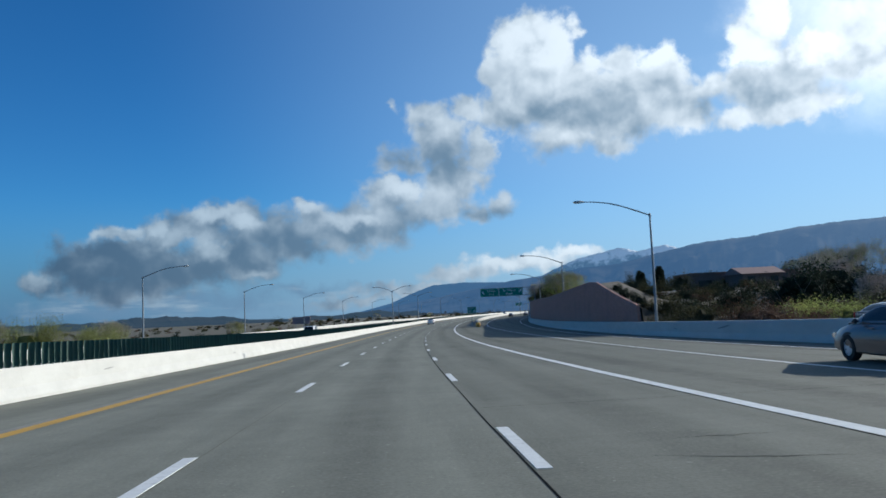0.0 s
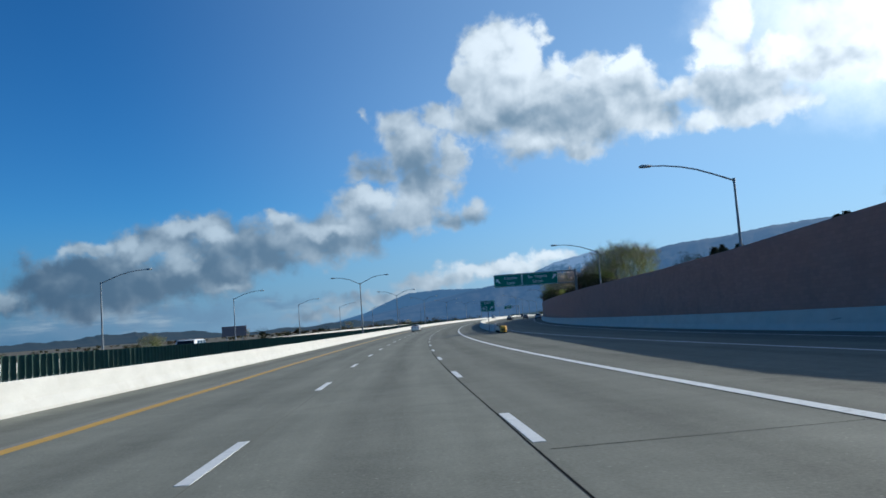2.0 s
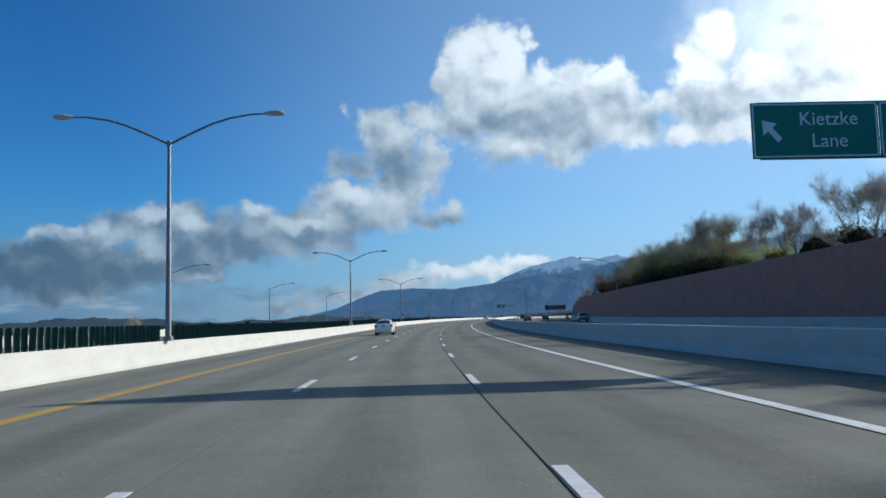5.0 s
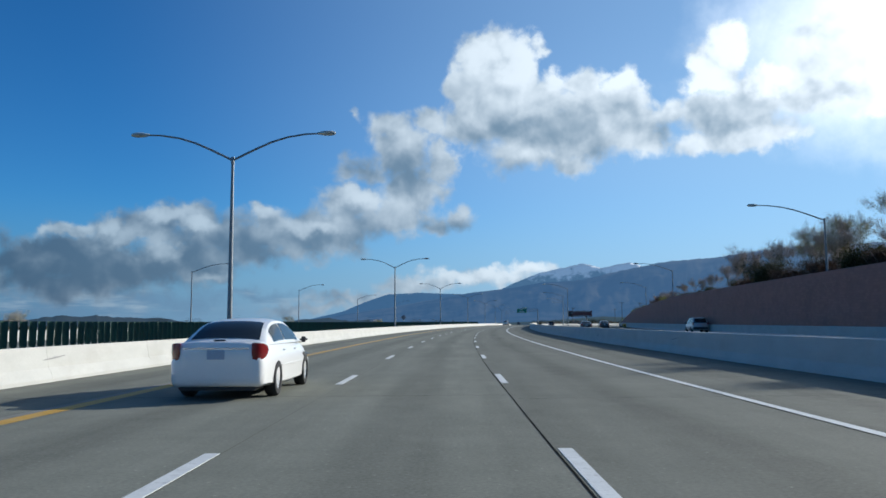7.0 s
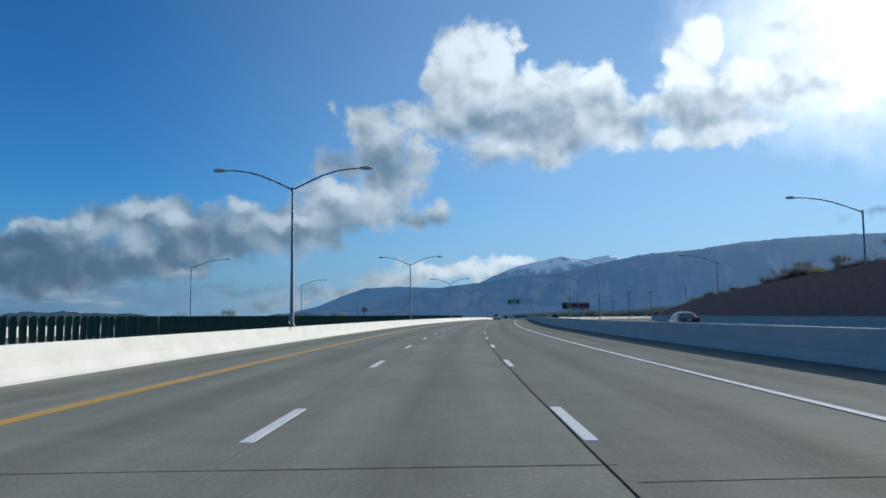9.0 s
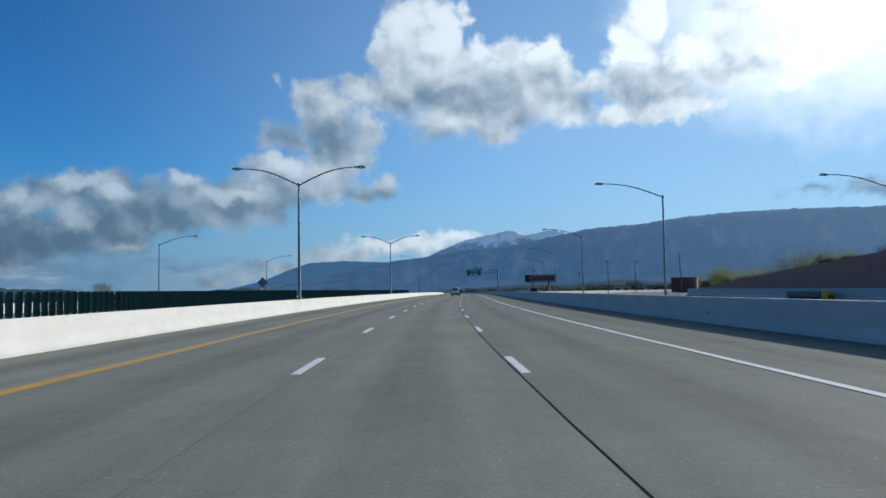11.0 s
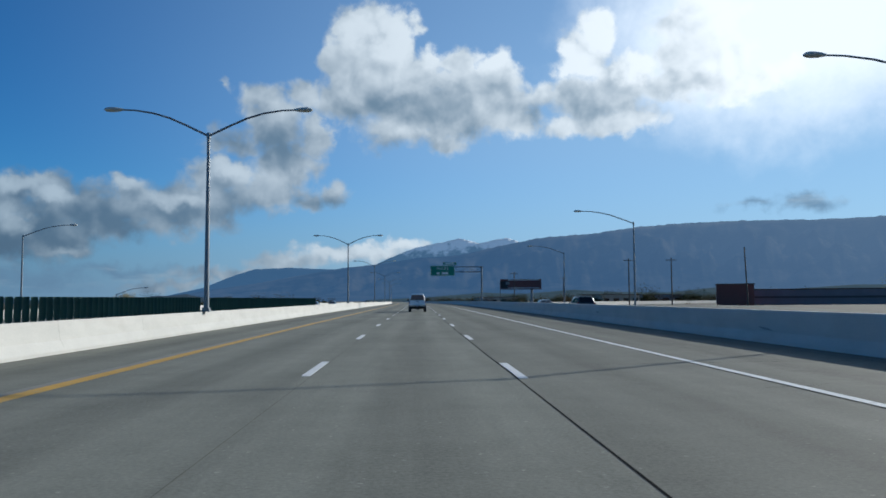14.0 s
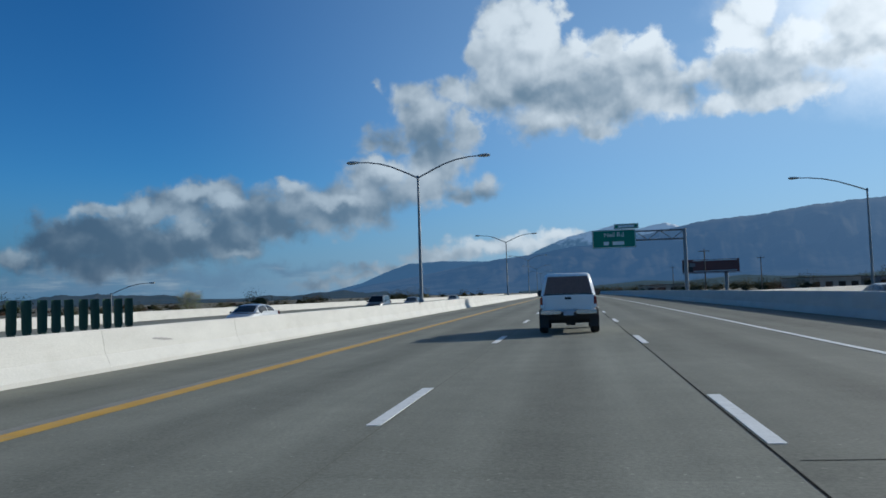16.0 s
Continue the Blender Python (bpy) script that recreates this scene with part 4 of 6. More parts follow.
LEFT_POSTS = [(92.6, -31.5), (142.5, -32.6), (197.3, -33.7), (255, -35.4), (313.3, -37.4), (371, -38.6), (430, -39.6), (490, -40.5)]
left_one.matrix_basis = stand(40.0, -30.6)
for s, o in LEFT_POSTS:
    copy_thing(left_one, stand(s, o, far_z(s)))
copy_thing(left_one, stand(546, -52, -5.9))

# ---------------------------------------------------------------- signs


def arrow(bm, c, size, angle, depth=0.012):
    """A fat arrow in the local x-z plane, pointing at angle degrees from +x."""
    pts = [(-0.5, -0.11), (0.05, -0.11), (0.05, -0.34), (0.5, 0.0), (0.05, 0.34), (0.05, 0.11), (-0.5, 0.11)]
    a = radians(angle)
    v0 = [bm.verts.new((c[0] + size * (x * math.cos(a) - z * math.sin(a)), c[1], c[2] + size * (x * math.sin(a) + z * math.cos(a)))) for x, z in pts]
    f = bm.faces.new(v0)
    r = bmesh.ops.extrude_face_region(bm, geom=[f])
    bmesh.ops.translate(bm, vec=(0, depth, 0), verts=[g for g in r["geom"] if isinstance(g, bmesh.types.BMVert)])


def sign_panel(name, w, h, parent, label, at):
    """A green sheet with a white rim; local x-z plane, facing -y."""
    bm = bmesh.new()
    box(bm, at, (w, 0.04, h))
    p = part(name, bm, MAT["sign"], parent, label)
    t = 0.045
    bm = bmesh.new()
    y = at[1] - 0.024
    for cx, cz, sx, sz in ((0, h / 2 - 0.06, w - 0.10, t), (0, -h / 2 + 0.06, w - 0.10, t), (-w / 2 + 0.06, 0, t, h - 0.16), (w / 2 - 0.06, 0, t, h - 0.16)):
        box(bm, (at[0] + cx, y, at[2] + cz), (sx, 0.008, sz))
    part("border", bm, MAT["sign_white"], p, "white border")
    return p


FACE = pose(0, 0, 0, 90, 0, 0)      # lettering turned upright, read from behind (-y)


def word(text, size, parent, x, y, z):
    return letters(text, size, MAT["sign_white"], parent, pose(x, y, z, 90, 0, 0))


def cantilever(label, post_h, base, left, right, z0, z1, chord):
    """A steel post with a two-chord arm to the left that carries sign panels."""
    e = tagged(new("overhead_sign"), label, "road sign")
    bm = bmesh.new()
    tube(bm, [(0, 0, base), (0, 0, post_h)], [0.19, 0.16], 14)
    part("post", bm, MAT["galv"], e, smooth=True)
    bm = bmesh.new()
    box(bm, (0, 0, base + 0.04), (0.75, 0.75, 0.08))
    part("base_plate", bm, MAT["galv"], e, bevel=0.01)
    for z in chord:
        bm = bmesh.new()
        tube(bm, [(0.15, 0, z), (left + 0.3, 0, z)], [0.09, 0.07], 10)
        part("chord", bm, MAT["galv"], e, smooth=True)
    n = 7
    for i in range(n):
        xa, xb = (left + 0.3) * i / n, (left + 0.3) * (i + 1) / n
        bm = bmesh.new()
        tube(bm, [(xa, 0, chord[i % 2]), (xb, 0, chord[(i + 1) % 2])], [0.035, 0.035], 6)
        part("brace", bm, MAT["galv"], e, smooth=True)
    return e


g1 = cantilever("green overhead exit direction sign on a steel cantilever post", 8.0, -0.2, -11.9, -2.6, 6.05, 7.85, (7.86, 6.15))
g1.matrix_basis = stand(173.5, 22.8)
pl = sign_panel("sign_panel", 4.05, 1.78, g1, "green panel with white lettering and arrow", (-9.88, -0.16, 6.98))
pr = sign_panel("sign_panel", 5.2, 1.78, g1, "green panel with white lettering and arrow", (-5.22, -0.16, 6.98))
word("Kietzke", 0.62, pl, -9.45, -0.19, 7.32)
word("Lane", 0.62, pl, -9.45, -0.19, 6.62)
word("So. Virginia", 0.62, pr, -5.55, -0.19, 7.32)
word("Street", 0.62, pr, -5.55, -0.19, 6.62)
for c, a, p in (((-11.3, -0.19, 6.98), 130, pl), ((-3.15, -0.19, 7.2), 50, pr)):
    bm = bmesh.new()
    arrow(bm, c, 0.85, a, -0.01)
    part("arrow", bm, MAT["sign_white"], p)

ex = tagged(new("exit_sign"), "green exit number sign on a thin post at the gore", "road sign")
ex.matrix_basis = stand(156.0, 8.75)
bm = bmesh.new()
box(bm, (0, 0, 1.75), (0.09, 0.07, 3.5))
for z in (2.95, 3.6):
    box(bm, (0, -0.03, z), (1.2, 0.03, 0.05))
part("post", bm, MAT["galv"], ex)
ep = sign_panel("sign_panel", 1.75, 1.35, ex, "green panel with white exit number", (0, -0.06, 3.26))
word("EXIT", 0.42, ep, 0.0, -0.09, 3.62)
word("63", 0.62, ep, -0.34, -0.09, 3.02)
bm = bmesh.new()
arrow(bm, (0.45, -0.09, 3.02), 0.55, 45, -0.01)
part("arrow", bm, MAT["sign_white"], ep)

g2 = cantilever("green overhead distance sign on a steel cantilever post", 6.8, -0.3, -8.3, -4.1, 5.2, 6.8, (6.7, 5.85))
g2.matrix_basis = stand(541.0, 10.6)
p2 = sign_panel("sign_panel", 4.1, 1.75, g2, "green panel with white lettering", (-6.6, -0.16, 6.05))
p3 = sign_panel("exit_tab", 2.3, 0.50, g2, "small green exit tab", (-5.4, -0.16, 7.22))
word("Neil Rd", 0.62, p2, -6.6, -0.19, 6.42)
for x, w in ((-7.35, 0.5), (-6.2, 1.1)):
    bm = bmesh.new()
    box(bm, (x, -0.19, 5.62), (w, 0.012, 0.34))
    part("lettering_bar", bm, MAT["sign_white"], p2)
bm = bmesh.new()
box(bm, (-5.4, -0.19, 7.22), (1.5, 0.012, 0.2))
part("lettering_bar", bm, MAT["sign_white"], p3)

# back of the warning sign across the median
dia = tagged(new("warning_sign"), "bare grey back of a diamond warning sign on its post", "road sign")
dia.matrix_basis = stand(440.6, -28.2)
bm = bmesh.new()
box(bm, (0, 0, 2.8), (1.15, 0.02, 1.15), Matrix.Translation((0, 0, 2.8)) @ pose(0, 0, 0, 0, 45, 0) @ Matrix.Translation((0, 0, -2.8)))
part("plate", bm, MAT["grey"], dia)
bm = bmesh.new()
box(bm, (0, 0.04, 1.3), (0.09, 0.06, 4.2))
part("post", bm, MAT["galv"], dia)


# ---- tyre scuffs and chips on the walls of the road
def scuff(parent, s, o, z, length, height, seed, side):
    """A ragged dark mark, a few millimetres proud of the face."""
    r = random.Random(seed)
    n = 9
    up = [(i / n - 0.5) * length for i in range(n + 1)]
    bm = bmesh.new()
    hi = [bm.verts.new((0, u, height * (0.25 - (u / length) ** 2) * r.uniform(1.2, 2.4) + 0.006)) for u in up]
    lo = [bm.verts.new((0, u, -height * (0.25 - (u / length) ** 2) * r.uniform(1.0, 2.2) - 0.006)) for u in up]
    for i in range(n):
        bm.faces.new((hi[i], hi[i + 1], lo[i + 1], lo[i]))
    q = part("scuff", bm, MAT["scuff"], parent)
    q.matrix_local = stand(s, o, z) @ pose(0, 0, 0, r.uniform(-8, 8), side, 0)


rs = random.Random(12)
for s, z, ln, ht in [(381.2, 0.50, 0.8, 0.16), (377.7, 0.54, 0.5, 0.10), (371.5, 0.62, 0.9, 0.05), (200.3, 0.55, 1.4, 0.05), (214.8, 0.40, 0.8, 0.09), (243.0, 0.6, 1.1, 0.04),
                     (262.5, 0.45, 0.6, 0.10), (334.0, 0.5, 1.0, 0.06), (352.0, 0.36, 0.5, 0.10), (389.0, 0.55, 1.3, 0.05), (412.0, 0.5, 0.6, 0.09), (431.0, 0.4, 0.9, 0.06), (452.0, 0.52, 0.7, 0.08)]:
    scuff(rbar, s, RB - 0.132 + 0.05 * (z - 0.33), z, ln, ht, int(s), 3)
for s, z, ln, ht in [(375.8, 0.42, 0.10, 0.16), (373.5, 0.10, 0.10, 0.14), (26.0, 0.5, 0.9, 0.04), (44.0, 0.4, 0.5, 0.06), (120.0, 0.45, 0.8, 0.05), (196.0, 0.48, 0.7, 0.05), (228.0, 0.55, 1.1, 0.04), (480.0, 0.5, 0.9, 0.05)]:
    scuff(med, s, MED + 0.182 - 0.17 * (z - 0.33), z, ln, ht, int(s) + 7, -9)
for s, z, ln, ht in [(41.1, 0.62, 1.8, 0.12), (49.0, 0.5, 0.8, 0.06), (92.0, 0.5, 1.0, 0.06)]:
    scuff(ramp_bar, s, ramp_edge(s) - 0.14, z, ln, ht, int(s) + 3, 3)

# ---------------------------------------------------------------- green glare screen on the median


def paddle_mesh():
    """A bent plastic blade on a small foot."""
    bm = bmesh.new()
    prof = [(-0.082, -0.014), (-0.04, 0.008), (0.0, 0.015), (0.04, 0.008), (0.082, -0.014)]
    rings = []
    for z, k in ((0.03, 0.9), (0.10, 1.0), (0.56, 1.0), (0.60, 0.92)):
        ring = [(x * k, y + 0.006, z) for x, y in prof] + [(x * k, y - 0.006, z) for x, y in reversed(prof)]
        rings.append(ring)
    loft(bm, rings)
    box(bm, (0, 0, 0.015), (0.12, 0.10, 0.03))
    bmesh.ops.recalc_face_normals(bm, faces=bm.faces[:])
    me = bpy.data.meshes.new("paddle")
    bm.to_mesh(me)
    bm.free()
    me.materials.append(MAT["green"])
    return me


screen = tagged(new("glare_screen"), "row of dark green plastic paddles on the median barrier", "glare screen")
rail_bm = bmesh.new()
PADDLE = paddle_mesh()
P_STEP, P_END = 0.392, 478.9
rp = random.Random(11)
far_v, far_f = [], []
co = [tuple(v.co) for v in PADDLE.vertices]
fc = [tuple(f.vertices) for f in PADDLE.polygons]
n_pad = int((P_END + 70) / P_STEP)
posts_near = [x for x in MEDIAN_POSTS]
for k in range(n_pad):
    s = P_END - k * P_STEP
    if any(abs(s - q) < 0.32 for q in posts_near):
        continue
    turn = 32 + rp.uniform(-4, 4)
    m = stand(s, MED + rp.uniform(-0.008, 0.008), 0.82, turn) @ pose(0, 0, 0, rp.uniform(-1.5, 1.5), rp.uniform(-1.5, 1.5), 0)
    if k < 250:
        q = new("paddle", PADDLE)
        q.parent = screen
        q.matrix_local = m
    else:
        b0 = len(far_v)
        far_v += [m @ Vector(c) for c in co]
        far_f += [tuple(i + b0 for i in f) for f in fc]
row = raw("screen_section", far_v, far_f, MAT["green"], screen, "long row of dark green paddles")
row["kind"] = "stuff"

# ---------------------------------------------------------------- crash cushion at the gore
att = tagged(new("crash_cushion"), "yellow-nosed steel crash cushion at the end of the shoulder barrier", "crash cushion")
att.matrix_basis = stand(146.8, 9.75)
bm = bmesh.new()
rings = []
for y, w, h in ((-0.25, 0.16, 0.62), (0.0, 0.30, 0.80), (0.35, 0.36, 0.84), (0.75, 0.38, 0.84)):
    rings.append([(-w, y, 0.16), (w, y, 0.16), (w * 1.02, y, h * 0.6), (w * 0.9, y, h), (-w * 0.9, y, h), (-w * 1.02, y, h * 0.6)])
loft(bm, rings)
nose = part("nose", bm, MAT["yellow"], att, "yellow plastic nose", bevel=0.02)
for x0, x1 in ((-0.24, -0.10), (-0.03, 0.11), (0.18, 0.27)):
    bm = bmesh.new()
    hexa(bm, [(x0, -0.262, 0.24), (x1, -0.262, 0.24), (x1, -0.20, 0.24), (x0, -0.20, 0.24), (x0 - 0.05, -0.255, 0.50), (x1 - 0.05, -0.255, 0.50), (x1 - 0.05, -0.19, 0.50), (x0 - 0.05, -0.19, 0.50)])
    part("stripe", bm, MAT["trim"], nose, "black hazard stripe")
bm = bmesh.new()
box(bm, (0, 0.25, 0.09), (0.66, 0.9, 0.17))
part("skid", bm, MAT["trim"], att)
for i in range(4):
    for sx in (-1, 1):
        bm = bmesh.new()
        y0, y1 = 0.75 + i * 1.55, 0.75 + (i + 1) * 1.55 + 0.12
        prof = [(0.40, 0.28), (0.46, 0.36), (0.40, 0.44), (0.46, 0.54), (0.40, 0.62), (0.46, 0.70), (0.40, 0.78)]
        vs = []
        for y, d in ((y0, 0.01 * (i % 2)), (y1, 0.01 * (i % 2))):
            vs.append([bm.verts.new((sx * (x + d), y, z)) for x, z in prof])
        for k in range(6):
            bm.faces.new((vs[0][k], vs[0][k + 1], vs[1][k + 1], vs[1][k]))
        r = bmesh.ops.solidify(bm, geom=bm.faces[:], thickness=0.012)
        part("fender_panel", bm, MAT["galv_light"], att)
for i in range(5):
    bm = bmesh.new()
    box(bm, (0, 0.75 + i * 1.55, 0.40), (0.74, 0.08, 0.78))
    part("diaphragm", bm, MAT["trim"], att)
bm = bmesh.new()
box(bm, (0, 3.6, 0.06), (0.25, 7.0, 0.12))
part("base_track", bm, MAT["galv"], att)

second = copy_thing(att, stand(386.0, 30.4, ramp_z(386)))
second["label"] = "second yellow-nosed crash cushion on the exit ramp"

# ---------------------------------------------------------------- vehicles


def pane(bm, quad, u0, u1, v0, v1, lift=0.008):
    """A thin slab laid on part of a four-cornered face (bl, br, tr, tl seen from outside)."""
    bl, br, tr, tl = [Vector(q) for q in quad]
    n = (br - bl).cross(tl - bl).normalized()

    def at(u, v):
        return (bl * (1 - u) + br * u) * (1 - v) + (tl * (1 - u) + tr * u) * v
    c = [at(u0, v0), at(u1, v0), at(u1, v1), at(u0, v1)]
    hexa(bm, [p - n * 0.01 for p in c] + [p + n * lift for p in c])


def wheel(parent, x, y, r, w, spokes=5, dark=False):
    sx = 1 if x > 0 else -1
    bm = bmesh.new()
    prof = [(r * 0.62, -w / 2), (r * 0.92, -w / 2), (r, -w * 0.32), (r, w * 0.32), (r * 0.92, w / 2), (r * 0.62, w / 2)]
    rings = []
    for k in range(24):
        a = 2 * math.pi * k / 24
        rings.append([(x + d, y + q * math.cos(a), r + q * math.sin(a)) for q, d in prof])
    vs = [[bm.verts.new(p) for p in ring] for ring in rings]
    for i in range(24):
        for k in range(6):
            bm.faces.new((vs[i][k], vs[i][(k + 1) % 6], vs[(i + 1) % 24][(k + 1) % 6], vs[(i + 1) % 24][k]))
    t = part("tyre", bm, MAT["rubber"], parent, smooth=True)
    bm = bmesh.new()
    face = x + sx * w * 0.30
    bmesh.ops.create_cone(bm, cap_ends=True, segments=24, radius1=r * 0.64, radius2=r * 0.64, depth=0.03,
                          matrix=Matrix.Translation((face - sx * 0.05, y, r)) @ pose(0, 0, 0, 0, 90, 0))
    part("rim_back", bm, MAT["trim"], t)
    bm = bmesh.new()
    for k in range(spokes):
        a = 360 * k / spokes + 18
        box(bm, (0, 0, r * 0.32), (0.03, 0.095, r * 0.62), Matrix.Translation((face, y, r)) @ pose(0, 0, 0, a, 0, 0))
    tube(bm, [(face - 0.02 * sx, y, r), (face + 0.022 * sx, y, r)], [r * 0.17, r * 0.15], 12)
    for k in range(24):
        a0, a1 = 2 * math.pi * k / 24, 2 * math.pi * (k + 1) / 24
        hexa(bm, [(face + d, y + q * math.cos(a), r + q * math.sin(a)) for d in (-0.02, 0.02) for a, q in ((a0, r * 0.58), (a1, r * 0.58), (a1, r * 0.66), (a0, r * 0.66))])
    part("rim", bm, MAT["trim"] if dark else MAT["alloy"], t, "black rim" if dark else "bright alloy rim")
    return t


def body_rings(st):
    """st: rows of y, underside, shoulder, half width below, half width at the shoulder."""
    rings = []
    for y, zb, zt, wb, wt in st:
        zm = zb + (zt - zb) * 0.55
        half = [(wb * 0.90, zb), (wb * 0.985, zb + 0.05), (wb, zb + (zt - zb) * 0.30), (max(wb, wt) * 1.005, zm), (wt * 0.985, zt - 0.07), (wt * 0.93, zt - 0.015), (wt * 0.6, zt + 0.012)]
        rings.append([(x, y, z) for x, z in half] + [(-x, y, z) for x, z in reversed(half)])
    return rings


def vehicle(name, label, spec, paint):
    """A car, sport utility or pickup from its stations; +y is its front, the origin on the road."""
    e = tagged(new(name), label, spec.get("category", "car"))
    bm = bmesh.new()
    loft(bm, body_rings(spec["body"]))
    body = part("body", bm, MAT[paint], e, smooth=True)
    if spec.get("curved"):
        bm = bmesh.new()
        us = [-2, -1.7, -1.4, -1.15, -1, -0.85, -0.5, -0.2, 0]
        ys = [-2.05 + 3.47 * k / 40 for k in range(41)]
        cabin_patch(bm, ys, us[:-1] + [-0.001], 0.0)
        cabin_patch(bm, ys, [0.001] + [-u for u in us[::-1][1:]], 0.0)
        bmesh.ops.remove_doubles(bm, verts=bm.verts[:], dist=0.0005)
        cb = part("roof", bm, MAT[paint], e, smooth=True)
        steps = [k / 8 for k in range(9)]
        wide = [-2 + 0.87 * k for k in steps]
        for nm, y0, y1 in (("rear_window", -1.83, -1.06), ("windscreen", 0.50, 1.30)):
            bm = bmesh.new()
            cabin_patch(bm, [y0 + (y1 - y0) * k for k in steps], wide, 0.007)
            cabin_patch(bm, [y0 + (y1 - y0) * k for k in steps], [-u for u in wide[::-1]], 0.007)
            bmesh.ops.remove_doubles(bm, verts=bm.verts[:], dist=0.0005)
            part(nm, bm, MAT["glass"], cb, smooth=True)
        for sg in (-1, 1):
            for y0, y1 in ((-1.42, -0.47), (-0.40, 0.80)):
                bm = bmesh.new()
                cabin_patch(bm, [y0 + (y1 - y0) * k for k in steps], [sg * (0.14 + 0.74 * k) for k in steps], 0.006)
                part("side_window", bm, MAT["glass"], cb, smooth=True)
            bm = bmesh.new()
            tail_light(bm, sg)
            part("tail_light", bm, MAT["red_lamp"], e, "red tail light round the corner", smooth=True)
    # cabin
    for cab in spec["cabins"]:
        yb0, yb1, yt0, yt1, zb, zt, wb, wt = cab["box"]
        cab_paint = cab.get("paint", paint)
        bm = bmesh.new()
        rings = []
        for f, inset in ((0.0, 0.0), (0.5, -0.012), (0.90, 0.0), (0.975, 0.035), (1.0, 0.11)):
            ya, yc = yb0 + (yt0 - yb0) * min(f, 0.97), yb1 + (yt1 - yb1) * min(f, 0.97)
            w = wb + (wt - wb) * min(f, 0.97) - inset
            z = zb + (zt - zb) * f
            ya, yc = ya + inset * 0.8, yc - inset * 0.8
            r = 0.08
            rings.append([(-w, ya + r, z), (-w + r, ya, z), (w - r, ya, z), (w, ya + r, z), (w, yc - r, z), (w - r, yc, z), (-w + r, yc, z), (-w, yc - r, z)])
        loft(bm, rings)
        cb = part("roof" if cab.get("main", True) else "topper", bm, MAT[cab_paint], e, cab.get("label", ""), smooth=True)
        B = [(-wb, yb0, zb), (wb, yb0, zb), (wb, yb1, zb), (-wb, yb1, zb)]
        T = [(-wt, yt0, zt), (wt, yt0, zt), (wt, yt1, zt), (-wt, yt1, zt)]
        for side, spans in cab["glass"].items():
            q = {"rear": (B[0], B[1], T[1], T[0]), "right": (B[1], B[2], T[2], T[1]), "front": (B[2], B[3], T[3], T[2]), "left": (B[3], B[0], T[0], T[3])}[side]
            for u0, u1, v0, v1 in spans:
                bm = bmesh.new()
                pane(bm, q, u0, u1, v0, v1, 0.012)
                part({"rear": "rear_window", "front": "windscreen"}.get(side, "side_window"), bm, MAT[cab.get("pane", "glass")], cb)
    for nm, mat, lab, boxes in spec["bits"]:
        for c, size in boxes:
            bm = bmesh.new()
            box(bm, c, size)
            part(nm, bm, MAT[mat], e, lab, bevel=min(0.045 if nm in ("bumper", "mirror", "tail_light") else 0.02, min(size) * 0.4), seg=3)
    r, w = spec["wheel"]
    for y in spec["axles"]:
        for x in (-spec["track"], spec["track"]):
            sx = 1 if x > 0 else -1
            bm = bmesh.new()
            pts = [(y + (r + 0.055) * math.cos(a), r + (r + 0.055) * math.sin(a)) for a in [math.pi * k / 14 for k in range(15)]]
            vs = [bm.verts.new((x + sx * (w * 0.355), py, pz)) for py, pz in pts]
            f = bm.faces.new(vs)
            g = bmesh.ops.extrude_face_region(bm, geom=[f])
            bmesh.ops.translate(bm, vec=(-sx * 0.22, 0, 0), verts=[v for v in g["geom"] if isinstance(v, bmesh.types.BMVert)])
            part("wheel_arch", bm, MAT["trim"], e)
            wheel(e, x, y, r, w, spec.get("spokes", 5), spec.get("dark_rim", False))
    bm = bmesh.new()
    box(bm, (0, 0, spec["under"]), (spec["track"] * 1.7, spec["length"] * 0.86, 0.16))
    part("underbody", bm, MAT["trim"], e)
    return e


ROOF_Y = [-2.05, -1.90, -1.70, -1.45, -1.20, -0.95, -0.60, -0.20, 0.15, 0.40, 0.70, 1.00, 1.25, 1.42]
ROOF_Z = [1.000, 1.040, 1.135, 1.255, 1.350, 1.405, 1.440, 1.452, 1.440, 1.405, 1.300, 1.160, 1.035, 0.960]


def cabin_point(y, u):
    """A point of the sedan's upper shell: u from 0 at the belt line over 1 at the roof's edge to 2 in the middle; u below 0 on the other side."""
    sg = 1 if u >= 0 else -1
    u = abs(u)
    zr = float(np.interp(y, ROOF_Y, ROOF_Z))
    zb = 0.955
    wb = 0.80 - 0.05 * max(0.0, (abs(y + 0.3) - 0.9)) ** 1.5
    wt = wb - 0.46 * max(0.0, zr - zb)
    ze = zr - 0.055
    if u <= 1:
        x = wb + (wt - wb) * u + 0.022 * math.sin(math.pi * u)
        z = zb + (ze - zb) * u
    else:
        f = 2 - u
        x = wt * f
        z = zr - 0.055 * abs(f) ** 3.2
    return Vector((sg * x, y, z))


